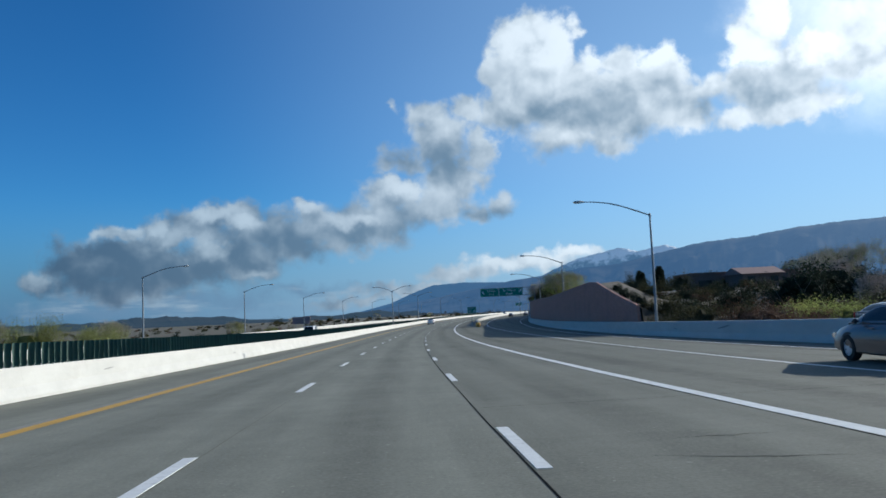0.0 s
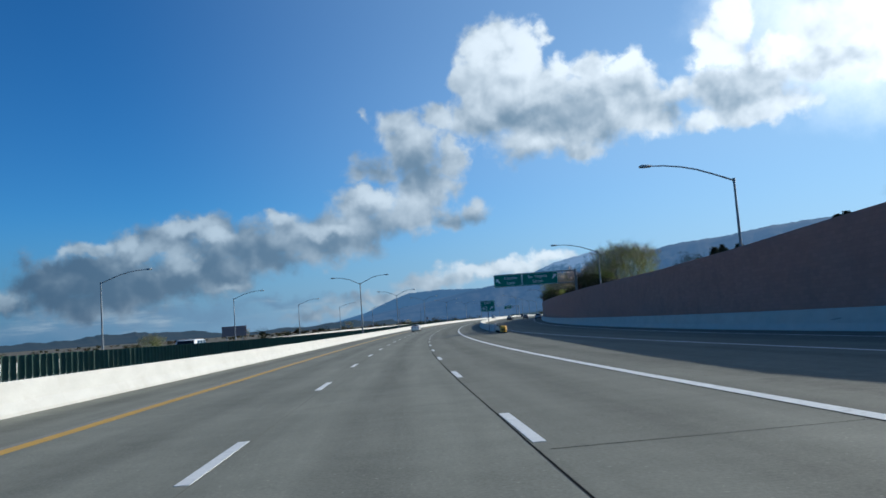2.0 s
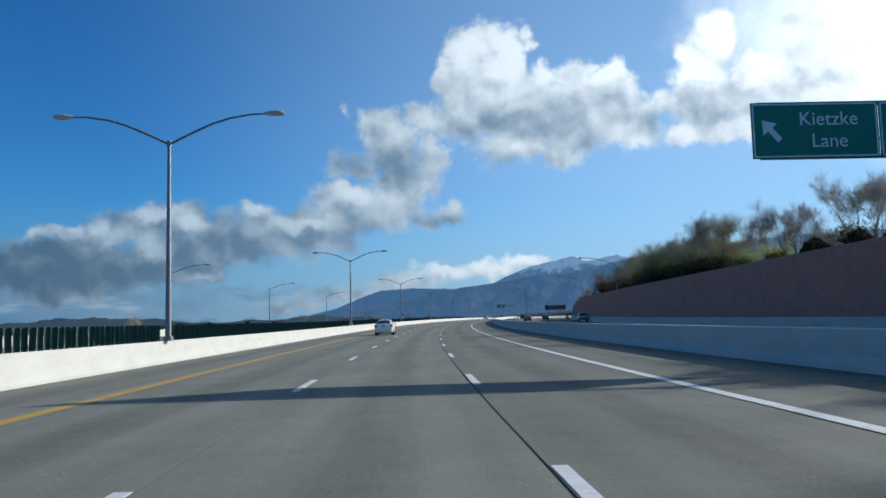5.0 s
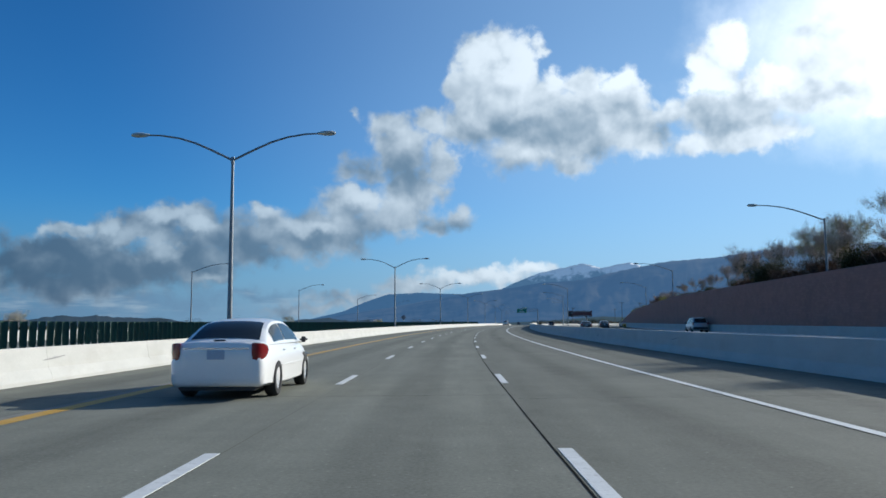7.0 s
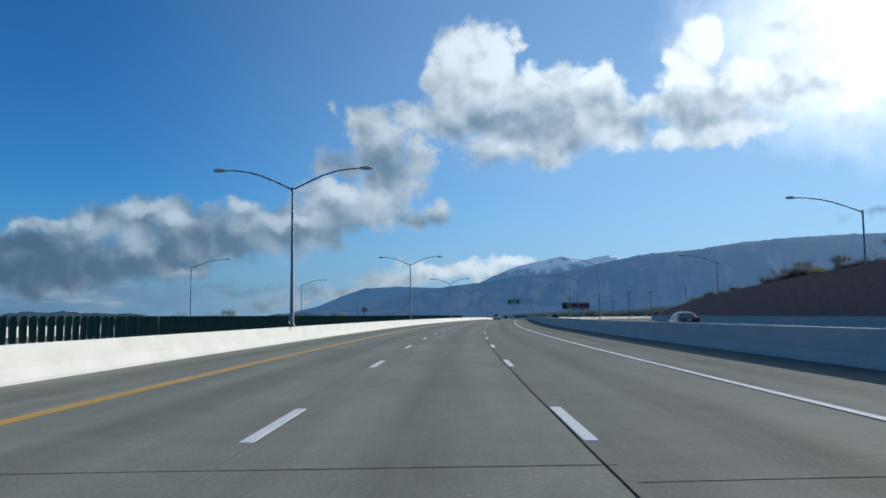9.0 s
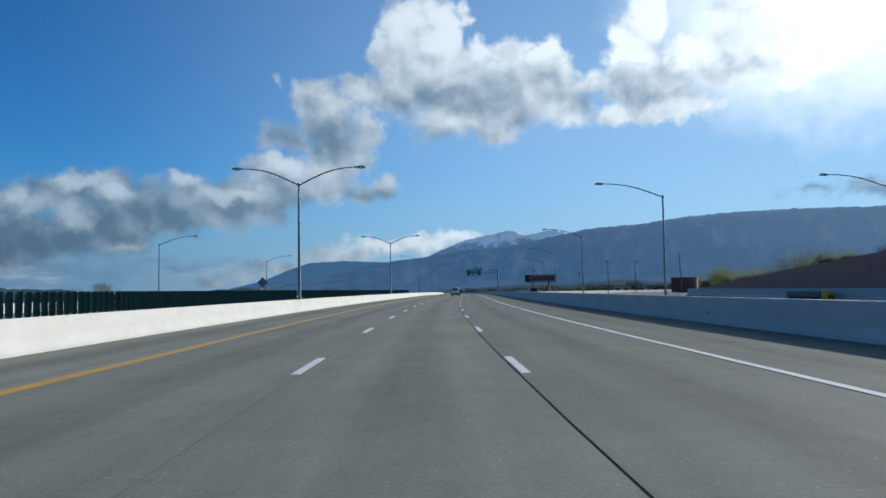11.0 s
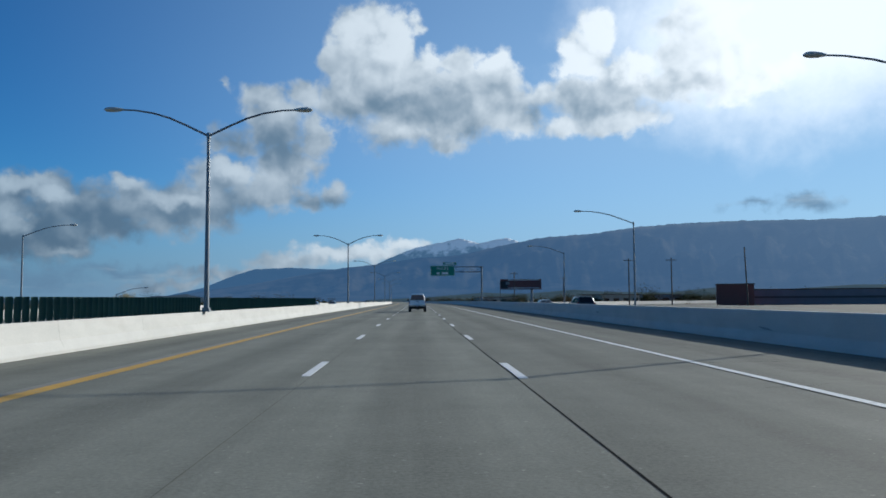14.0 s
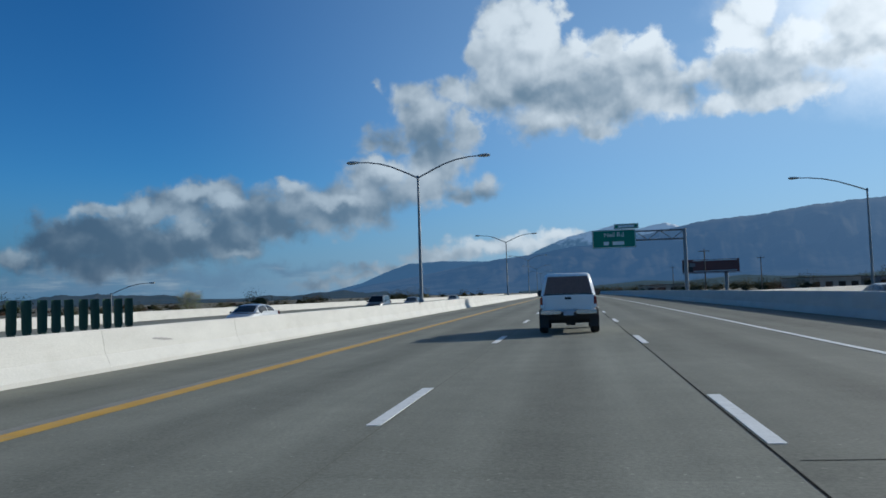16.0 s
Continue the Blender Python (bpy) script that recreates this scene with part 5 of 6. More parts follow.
def cabin_patch(bm, ys, us, lift):
    """A grid over part of the shell, lifted off it."""
    grid = []
    for y in ys:
        row = []
        for u in us:
            p = cabin_point(y, u)
            e = 0.01
            du = cabin_point(y, u + e) - cabin_point(y, u - e)
            dy = cabin_point(y + e, u) - cabin_point(y - e, u)
            n = dy.cross(du)
            n = n.normalized() if n.length > 1e-9 else Vector((0, 0, 1))
            if n.dot(p - Vector((0, p.y * 0.6, 0.75))) < 0:
                n = -n
            row.append(bm.verts.new(p + n * lift))
        grid.append(row)
    for a in range(len(ys) - 1):
        for b in range(len(us) - 1):
            bm.faces.new((grid[a][b], grid[a][b + 1], grid[a + 1][b + 1], grid[a + 1][b]))


def tail_light(bm, sg):
    """A red lens, wide at the top, wrapping round the corner of the car."""
    rings = []
    for x, y, z0, z1 in ((0.625, -2.366, 0.80, 0.985), (0.645, -2.366, 0.715, 0.998), (0.70, -2.352, 0.695, 1.0), (0.775, -2.285, 0.70, 0.99), (0.818, -2.19, 0.75, 0.97), (0.834, -2.12, 0.81, 0.93)):
        q = Vector((0, -1.0, 0)) if x < 0.65 else Vector((0.75, -0.66, 0)) if x < 0.8 else Vector((1, -0.1, 0))
        o, n = Vector((x, y, 0)) + q * 0.016, Vector((x, y, 0)) - q * 0.07
        zm = (z0 + z1) / 2
        rings.append([(sg * o.x, o.y, z0), (sg * (o.x + q.x * 0.012), o.y + q.y * 0.012, zm), (sg * o.x, o.y, z1), (sg * n.x, n.y, z1), (sg * n.x, n.y, z0)])
    loft(bm, rings)


SEDAN = dict(
    body=[(-2.388, 0.40, 0.82, 0.54, 0.50), (-2.378, 0.32, 0.94, 0.68, 0.60), (-2.35, 0.27, 0.985, 0.755, 0.665), (-2.29, 0.24, 1.01, 0.805, 0.725), (-2.18, 0.23, 1.012, 0.832, 0.755), (-2.0, 0.235, 1.015, 0.85, 0.775),
          (-1.6, 0.22, 1.00, 0.862, 0.80), (-1.1, 0.20, 0.98, 0.868, 0.825), (-0.4, 0.19, 0.965, 0.868, 0.835), (0.4, 0.19, 0.955, 0.868, 0.835), (1.0, 0.20, 0.945, 0.866, 0.82), (1.4, 0.21, 0.915, 0.86, 0.795),
          (1.8, 0.22, 0.85, 0.842, 0.76), (2.1, 0.24, 0.775, 0.80, 0.71), (2.28, 0.28, 0.70, 0.72, 0.64), (2.38, 0.36, 0.60, 0.58, 0.53)],
    cabins=[], curved=True,
    bits=[("chrome_strip", "chrome", "chrome strip over the plate", [((0, -2.375, 0.90), (1.16, 0.045, 0.028))]),
          ("number_plate", "plate", "pale blue plate with no legible number", [((0, -2.392, 0.795), (0.31, 0.02, 0.16))]),
          ("brake_lamp", "trim", "dark high brake lamp", [((0, -2.16, 1.036), (0.22, 0.07, 0.040))]),
          ("mirror", "trim", "dark door mirror", [((-0.92, 0.86, 1.00), (0.17, 0.11, 0.12)), ((0.92, 0.86, 1.00), (0.17, 0.11, 0.12))]),
          ("door_handle", "paint_white", "", [((0.862, -0.75, 0.84), (0.03, 0.20, 0.035)), ((0.862, 0.30, 0.83), (0.03, 0.20, 0.035)), ((-0.862, -0.75, 0.84), (0.03, 0.20, 0.035)), ((-0.862, 0.30, 0.83), (0.03, 0.20, 0.035))]),
          ("side_moulding", "paint_white", "", [((0.873, -0.05, 0.55), (0.022, 2.1, 0.05)), ((-0.873, -0.05, 0.55), (0.022, 2.1, 0.05))]),
          ("headlamp", "chrome", "clear headlamp", [((-0.60, 2.24, 0.62), (0.28, 0.16, 0.13)), ((0.60, 2.24, 0.62), (0.28, 0.16, 0.13))]),
          ("valance", "trim", "", [((0, -2.20, 0.21), (1.36, 0.16, 0.08))])],
    wheel=(0.335, 0.215), axles=(-1.35, 1.36), track=0.775, under=0.26, length=4.7, spokes=7)


def recolour(spec, paint):
    out = dict(spec)
    out["bits"] = [(n, paint if m == "paint_white" else m, lab, b) for n, m, lab, b in spec["bits"]]
    return out


SUV = dict(
    body=[(-2.25, 0.46, 0.98, 0.70, 0.72), (-2.20, 0.36, 1.06, 0.84, 0.82), (-1.5, 0.34, 1.08, 0.89, 0.86), (0.6, 0.34, 1.05, 0.90, 0.87), (1.3, 0.34, 1.03, 0.89, 0.84),
          (1.95, 0.36, 0.96, 0.86, 0.78), (2.2, 0.42, 0.80, 0.72, 0.64)],
    cabins=[dict(box=(-2.20, 1.35, -1.95, 0.55, 1.05, 1.72, 0.83, 0.66),
                 glass={"rear": [(0.08, 0.92, 0.14, 0.86)], "front": [(0.06, 0.94, 0.08, 0.90)],
                        "right": [(0.05, 0.30, 0.14, 0.84), (0.33, 0.55, 0.14, 0.84), (0.57, 0.80, 0.14, 0.84)],
                        "left": [(0.20, 0.43, 0.14, 0.84), (0.45, 0.67, 0.14, 0.84), (0.70, 0.95, 0.14, 0.84)]})],
    bits=[("tail_light", "red_lamp", "red tail light", [((-0.78, -2.20, 1.02), (0.16, 0.12, 0.34)), ((0.78, -2.20, 1.02), (0.16, 0.12, 0.34))]),
          ("bumper", "trim", "", [((0, -2.24, 0.56), (1.62, 0.16, 0.24)), ((0, 2.18, 0.54), (1.5, 0.16, 0.24))]),
          ("number_plate", "plate", "pale plate with no legible number", [((0, -2.265, 0.85), (0.31, 0.02, 0.16))]),
          ("roof_rail", "trim", "", [((-0.60, -0.7, 1.755), (0.04, 2.0, 0.04)), ((0.60, -0.7, 1.755), (0.04, 2.0, 0.04))]),
          ("mirror", "trim", "", [((-0.98, 0.85, 1.12), (0.18, 0.10, 0.15)), ((0.98, 0.85, 1.12), (0.18, 0.10, 0.15))])],
    wheel=(0.36, 0.23), axles=(-1.30, 1.36), track=0.81, under=0.38, length=4.4, category="car")

PICKUP = dict(
    body=[(-2.60, 0.70, 1.10, 0.74, 0.78), (-2.57, 0.60, 1.17, 0.80, 0.82), (-1.6, 0.56, 1.18, 0.87, 0.85), (-0.6, 0.54, 1.17, 0.88, 0.86), (0.8, 0.54, 1.14, 0.89, 0.86),
          (1.5, 0.54, 1.12, 0.88, 0.82), (2.2, 0.56, 1.04, 0.86, 0.76), (2.5, 0.62, 0.92, 0.76, 0.68)],
    cabins=[dict(box=(-2.54, -0.66, -2.30, -0.70, 1.15, 1.83, 0.84, 0.67), main=False, pane="shade_glass", label="white fibreglass camper shell",
                 glass={"rear": [(0.06, 0.94, 0.08, 0.84)], "right": [(0.12, 0.88, 0.22, 0.78)], "left": [(0.12, 0.88, 0.22, 0.78)]}),
            dict(box=(-0.62, 1.45, -0.50, 0.72, 1.13, 1.76, 0.84, 0.60), glass={"front": [(0.06, 0.94, 0.08, 0.90)], "right": [(0.10, 0.68, 0.10, 0.86)], "left": [(0.32, 0.90, 0.10, 0.86)]})],
    bits=[("tail_light", "red_lamp", "red upright tail light", [((-0.80, -2.55, 0.95), (0.13, 0.12, 0.38)), ((0.80, -2.55, 0.95), (0.13, 0.12, 0.38))]),
          ("reverse_lamp", "sign_white", "clear reversing lamp", [((-0.80, -2.612, 0.84), (0.10, 0.02, 0.09)), ((0.80, -2.612, 0.84), (0.10, 0.02, 0.09))]),
          ("tailgate", "paint_white", "white tailgate", [((0, -2.600, 0.94), (1.42, 0.05, 0.42))]),
          ("tailgate_handle", "trim", "black handle", [((0, -2.632, 1.07), (0.20, 0.03, 0.07))]),
          ("step_bumper", "chrome", "chrome step bumper", [((-0.54, -2.72, 0.665), (0.62, 0.20, 0.115)), ((0.54, -2.72, 0.665), (0.62, 0.20, 0.115))]),
          ("bumper_centre", "trim", "black step of the bumper", [((0, -2.70, 0.60), (0.50, 0.18, 0.14))]),
          ("number_plate", "plate", "pale plate with no legible number", [((0, -2.80, 0.64), (0.31, 0.02, 0.15))]),
          ("shell_rim", "trim", "dark rim of the rear hatch", [((0, -2.568, 1.185), (1.52, 0.03, 0.035))]),
          ("mirror", "trim", "", [((-1.00, 0.95, 1.22), (0.20, 0.10, 0.22)), ((1.00, 0.95, 1.22), (0.20, 0.10, 0.22))]),
          ("rear_axle", "trim", "", [((0, -1.62, 0.36), (1.4, 0.12, 0.12)), ((0.05, -1.62, 0.36), (0.30, 0.28, 0.26))]),
          ("mud_flap", "trim", "", [((-0.77, -2.05, 0.36), (0.27, 0.02, 0.34)), ((0.77, -2.05, 0.36), (0.27, 0.02, 0.34))])],
    wheel=(0.38, 0.27), axles=(-1.62, 1.58), track=0.80, under=0.50, length=4.9, category="pickup truck", dark_rim=True)

pickup = vehicle("pickup_truck", "white pickup truck with a camper shell and curtained rear window", PICKUP, "paint_white")
pickup.matrix_basis = stand(489.5, -0.28) @ Matrix.Diagonal((0.95, 1.0, 0.98, 1.0))
sedan = vehicle("sedan", "white four-door sedan with red tail lights in the inner lane", SEDAN, "paint_white")
sedan.matrix_basis = stand(225.2, -3.78)
brown = vehicle("sedan", "dark brown sedan in the exit lane", recolour(SEDAN, "paint_brown"), "paint_brown")
brown.matrix_basis = stand(17.9, 12.25, 0, -1)
suv = vehicle("sport_utility", "silver sport utility car on the exit ramp", SUV, "paint_silver")
suv.matrix_basis = stand(299.5, 26.2, 0, -3)
dark = vehicle("sedan", "dark sedan on the exit ramp", recolour(SEDAN, "paint_dark"), "paint_dark")
dark.matrix_basis = stand(330.6, 17.3, 0, -3)
dark2 = copy_thing(dark, stand(353.0, 22.6, 0, -3))
dark2["label"] = "second dark sedan further along the exit ramp"
dark_suv = vehicle("sport_utility", "dark sport utility car beyond the shoulder barrier", SUV, "paint_dark")
dark_suv.matrix_basis = stand(484.5, 15.6, ramp_z(484.5))
d3 = copy_thing(dark, stand(507.0, 15.6, ramp_z(507)))
d3["label"] = "dark sedan beyond the shoulder barrier"
ahead = copy_thing(dark_suv, stand(660.0, -0.3))
ahead["label"] = "dark car far ahead in the same lane"
silver = vehicle("sedan", "silver sedan oncoming beyond the median barrier", recolour(SEDAN, "paint_silver"), "paint_silver")
silver.matrix_basis = stand(507.0, -18.6, -0.40, 180)
onc = copy_thing(dark_suv, stand(545.0, -20.5, -0.40, 180))
onc["label"] = "dark sport utility car oncoming beyond the median"
onc2 = copy_thing(dark, stand(561.0, -20.0, -0.40, 180))
onc2["label"] = "dark sedan oncoming beyond the median"
onc3 = copy_thing(dark, stand(600.0, -20.5, -0.40, 180))
onc3["label"] = "dark sedan far off in the opposing lanes"
wsuv = vehicle("sport_utility", "white sport utility car in the opposing lanes", SUV, "paint_white")
wsuv.matrix_basis = stand(119.0, -16.5, 0, 180)



def bank_top(s, d):
    return bank_z(s, d) + noise.noise(Vector((s * 0.11, d * 0.13, 3))) * 0.35 * min(1, d / 3)


for car, s, d, label in ((dark, 39.0, 7.6, "dark sedan parked beyond the ramp barrier"), (silver, 41.5, 10.6, "silver sedan parked beyond the ramp barrier")):
    parked = copy_thing(car, stand(s, wall_at(s) + d, bank_top(s, d) - 0.05, -62))
    parked["label"] = label

# ---------------------------------------------------------------- trees and scrub


def branches(rnd, p, d, length, r, depth, limbs, tips, spread):
    pts, rad = [p], [r]
    q, dd = p.copy(), d.copy()
    for i in range(4):
        dd = (dd + Vector((rnd.uniform(-1, 1), rnd.uniform(-1, 1), rnd.uniform(-0.3, 0.6))) * 0.16).normalized()
        q = q + dd * length / 4
        pts.append(q.copy())
        rad.append(r * (1 - 0.17 * (i + 1)))
    limbs.append((pts, rad, depth))
    if depth == 0:
        tips.append((pts[-1], dd))
        tips.append((pts[2], dd))
        return
    if depth == 1:
        tips.append((pts[3], dd))
    n = rnd.choice((3, 4)) if depth > 1 else rnd.choice((3, 4, 5))
    for k in range(n):
        a = 2 * math.pi * (k + rnd.random() * 0.7) / n
        side = dd.orthogonal().normalized()
        side = (Matrix.Rotation(a, 3, dd) @ side)
        nd = (dd * 0.75 + side * spread * rnd.uniform(0.6, 1.1) + Vector((0, 0, 0.22))).normalized()
        start = pts[rnd.choice((2, 3, 4))] if k else pts[-1]
        branches(rnd, start, nd, length * rnd.uniform(0.56, 0.78), rad[-1] * 0.72, depth - 1, limbs, tips, spread)


def leaf_cloud(rnd, tips, count, size, reach):
    verts, faces = [], []
    for i in range(count):
        p, d = rnd.choice(tips)
        c = p + d * rnd.uniform(-0.2, reach * 1.2) + Vector([max(-1.3, min(1.3, rnd.gauss(0, 1))) * reach * q for q in (1.0, 1.0, 0.8)])
        a = Vector((rnd.gauss(0, 1), rnd.gauss(0, 1), rnd.gauss(0, 1))).normalized()
        b = a.orthogonal().normalized()
        s = size * rnd.uniform(0.5, 1.3)
        k = len(verts)
        verts += [c - a * s, c + b * s * 0.45, c + a * s, c - b * s * 0.45]
        faces.append((k, k + 1, k + 2, k + 3))
    return verts, faces


def twig_cloud(rnd, tips, count, length):
    verts, faces = [], []
    for i in range(count):
        p, d = rnd.choice(tips)
        p = p + Vector((rnd.gauss(0, 0.12), rnd.gauss(0, 0.12), rnd.gauss(0, 0.12)))
        dd = (d + Vector((rnd.gauss(0, 0.55), rnd.gauss(0, 0.55), rnd.gauss(0.25, 0.4)))).normalized()
        q = p + dd * length * rnd.uniform(0.5, 1.2)
        sd = dd.orthogonal().normalized() * 0.009
        up = dd.cross(sd)
        k = len(verts)
        verts += [p + sd, p - sd, p + up, q]
        faces += [(k, k + 1, k + 3), (k + 1, k + 2, k + 3), (k + 2, k, k + 3)]
    return verts, faces


def tree(seed, height, label, leaf, count, size, reach, depth=3, spread=0.75, stems=1, twigs=600, low=0, category="tree", name="tree"):
    rnd = random.Random(seed)
    e = tagged(new(name), label, category)
    limbs, tips = [], []
    for k in range(stems):
        a = rnd.uniform(0, 6.28)
        lean = 0.0 if stems == 1 else 0.45
        d = Vector((math.cos(a) * lean, math.sin(a) * lean, 1)).normalized()
        branches(rnd, Vector((math.cos(a) * 0.25 * (stems > 1), math.sin(a) * 0.25 * (stems > 1), -0.4)), d, height * 0.40, height * 0.020, depth, limbs, tips, spread)
    bm = bmesh.new()
    for pts, rad, dep in limbs:
        tube(bm, pts, rad, 6 if dep > 1 else 4, cap=False)
    part("trunk", bm, MAT["bark"], e, "forked grey-brown trunk and limbs", smooth=True)
    if count:
        down = [(Vector((p.x * 1.05, p.y * 1.05, p.z * rnd.uniform(0.25, 0.9))), d) for p, d in tips * low]
        v, f = leaf_cloud(rnd, tips + down, count, size, reach)
        raw("crown", v, f, MAT[leaf], e)
    if twigs:
        v, f = twig_cloud(rnd, tips, twigs, height * 0.13)
        raw("twig_spray", v, f, MAT["twig"], e, "fine bare twigs")
    return e


LEAVES, CORES = {}, {}


def shrub(seed, height, label, leaf, count, size, name="shrub"):
    """Several low stems and a ragged mass of leaves down to the ground."""
    rnd = random.Random(seed)
    e = tagged(new(name), label, "shrub")
    limbs, tips = [], []
    for k in range(6):
        a = rnd.uniform(0, 6.28)
        d = Vector((math.cos(a) * 0.7, math.sin(a) * 0.7, 1)).normalized()
        branches(rnd, Vector((math.cos(a) * 0.2, math.sin(a) * 0.2, -0.2)), d, height * 0.42, height * 0.018, 1, limbs, tips, 0.8)
    bm = bmesh.new()
    for pts, rad, dep in limbs:
        tube(bm, pts, rad, 4, cap=False)
    part("woody_base", bm, MAT["bark"], e)
    low = [(p * rnd.uniform(0.35, 1.0), d) for p, d in tips]
    v, f = leaf_cloud(rnd, tips + low, count, size, height * 0.10)
    LEAVES[name + leaf] = np.array([tuple(p) for p in v]).reshape(-1, 4, 3)
    # the close inner growth that no light comes through
    core = bmesh.new()
    bmesh.ops.create_icosphere(core, subdivisions=2, radius=1.0)
    k = len(v)
    for q in core.verts:
        n = 0.62 + 0.75 * noise.fractal(q.co * 1.7 + Vector((seed, 0, 0)), 0.8, 2.0, 3)
        v.append(Vector((q.co.x * 0.40 * n, q.co.y * 0.40 * n, 0.26 + q.co.z * 0.27 * n)) * height)
    f += [tuple(k + q.index for q in fc.verts) for fc in core.faces]
    CORES[name + leaf] = (np.array([tuple(p) for p in v[k:]]), [tuple(q.index for q in fc.verts) for fc in core.faces])
    core.free()
    raw("crown", v, f, MAT[leaf], e)
    return e


def conifer(seed, height, label):
    """A close, blunt-topped evergreen: one stem and tiers of short dark sprays."""
    rnd = random.Random(seed)
    e = tagged(new("tree"), label, "tree")
    bm = bmesh.new()
    tube(bm, [(0, 0, -0.3), (0.04, 0, height * 0.5), (0, 0.03, height * 0.95)], [0.16, 0.10, 0.03], 6)
    part("trunk", bm, MAT["bark"], e, smooth=True)
    tips = []
    for i in range(900):
        u = rnd.uniform(0.12, 1.0)
        a = rnd.uniform(0, 6.28)
        lump = 0.75 + 0.45 * noise.noise(Vector((math.cos(a) * 1.3, math.sin(a) * 1.3, u * 7 + seed)))
        w = height * 0.135 * lump * (1 - max(0, (u - 0.45) / 0.55) ** 2.2) ** 0.6 * math.sqrt(rnd.random())
        tips.append((Vector((math.cos(a) * w, math.sin(a) * w, u * height)), Vector((math.cos(a), math.sin(a), 0.4)).normalized()))
    v, f = leaf_cloud(rnd, tips, 5200, 0.13, 0.14)
    raw("crown", v, f, MAT["leaf_dark"], e)
    return e


KINDS = {
    "conifer": conifer(33, 6.5, "dark blunt-topped evergreen on the rise behind the wall"),
    "spring": tree(21, 7.0, "tree coming into pale yellow-green spring leaf above the retaining wall", "leaf", 17000, 0.052, 0.30, 3, 0.66, 4, 2600, 1),
    "upright": tree(31, 7.4, "tall crowded tree with thin olive leaf and bare twig tops", "leaf_tree", 5200, 0.052, 0.30, 3, 0.42, 3, 2600),
    "olive": tree(22, 7.0, "tree with sparse olive leaves and many bare limbs", "leaf_tree", 5000, 0.052, 0.34, 3, 0.6, 3, 2200),
    "bare": tree(23, 7.2, "bare grey-brown tree with fine twigs", "leaf_tree", 200, 0.05, 0.4, 3, 0.42, 3, 3200),
    "juniper": shrub(24, 2.6, "dense dark green juniper on the slope", "leaf_dark", 4200, 0.055),
    "rust": shrub(25, 2.4, "dry rust-brown scrub on the slope", "leaf_rust", 3800, 0.048),
    "green": shrub(26, 3.0, "yellow-green budding shrub beside the road", "leaf", 4600, 0.052),
    "great": shrub(28, 6.6, "broad yellow-green bush in spring leaf beyond the wall", "leaf_tree", 17000, 0.062),
    "hedge": shrub(27, 3.2, "olive-brown thicket on the embankment", "leaf_olive", 4600, 0.056),
}
for k, v in KINDS.items():
    v["group"] = k + " growth"
PLANTED = {k: 0 for k in KINDS}
rt = random.Random(77)


def plant(kind, s, o, z, k=1.0, slim=1.0):
    m = stand(s, o, z, rt.uniform(0, 360))
    ob = KINDS[kind]
    if PLANTED[kind] == 0:
        ob.matrix_basis = m @ Matrix.Diagonal((k * slim, k * slim, k, 1))
    else:
        c = copy_thing(ob, m)
        c.scale = (k * slim * rt.uniform(0.9, 1.1), k * slim * rt.uniform(0.9, 1.1), k)
    PLANTED[kind] += 1


def on_bank(kind, s, d, k=1.0):
    plant(kind, s, wall_at(s) + d, bank_z(s, d) - 0.1, k)


# at the top of the wall
for kind, s, d, k in [("spring", 163, 5.5, 1.0), ("spring", 167, 7.5, 0.95), ("bare", 174, 4.5, 0.72), ("bare", 178, 6.0, 0.85), ("bare", 171, 6.5, 0.7), ("olive", 181, 4.5, 0.7),
                      ("hedge", 155, 2.6, 0.55), ("hedge", 159, 2.2, 0.7), ("hedge", 162, 2.0, 0.8), ("hedge", 165, 2.2, 0.85), ("hedge", 168, 2.2, 1.0), ("hedge", 172, 2.2, 1.1), ("rust", 176, 2.2, 1.1), ("hedge", 179, 2.6, 1.2), ("bare", 196, 4.0, 0.85), ("olive", 200, 6.5, 0.8), ("bare", 204, 3.0, 0.75), ("hedge", 189, 2.2, 0.8),
                      ("hedge", 194, 2.6, 0.9), ("hedge", 199, 2.2, 0.9), ("hedge", 182, 3.2, 0.8), ("hedge", 175, 3.0, 0.7), ("green", 206, 2.4, 0.9), ("green", 212, 2.2, 0.9),
                      ("olive", 170, 3.6, 0.62), ("olive", 176, 3.4, 0.6), ("hedge", 173, 3.2, 1.5), ("hedge", 168, 3.4, 1.3), ("hedge", 178, 3.4, 1.5)]:
    on_bank(kind, s, d, k)
# dark conifers and a round bush on the rise far behind the wall: distance along, across, height
for s, o, tall in [(218, 52.7, 7.2), (222, 55, 6.2), (214, 51, 5.2), (194, 50, 7.0), (196.5, 50.4, 5.8), (199.5, 51, 5.6), (191.5, 49.6, 5.4), (184, 48, 6.6), (186, 48.6, 5.8), (181.5, 47.6, 5.7), (170, 45.6, 5.5),
                   (132, 40, 4.5), (133.6, 40.6, 3.6), (135.4, 41, 4.0), (130.2, 39.6, 4.8), (128.4, 39.2, 4.4), (126.6, 38.6, 4.9), (137, 41.2, 3.4)]:
    d = o - wall_at(s)
    if s > 200:
        plant("juniper", s, o, bank_z(s, d) - 0.1, tall * 0.54, 0.45)
    else:
        plant("conifer", s, o, bank_z(s, d) - 0.1, tall * 0.875 / 6.5, rt.uniform(1.3, 1.8))
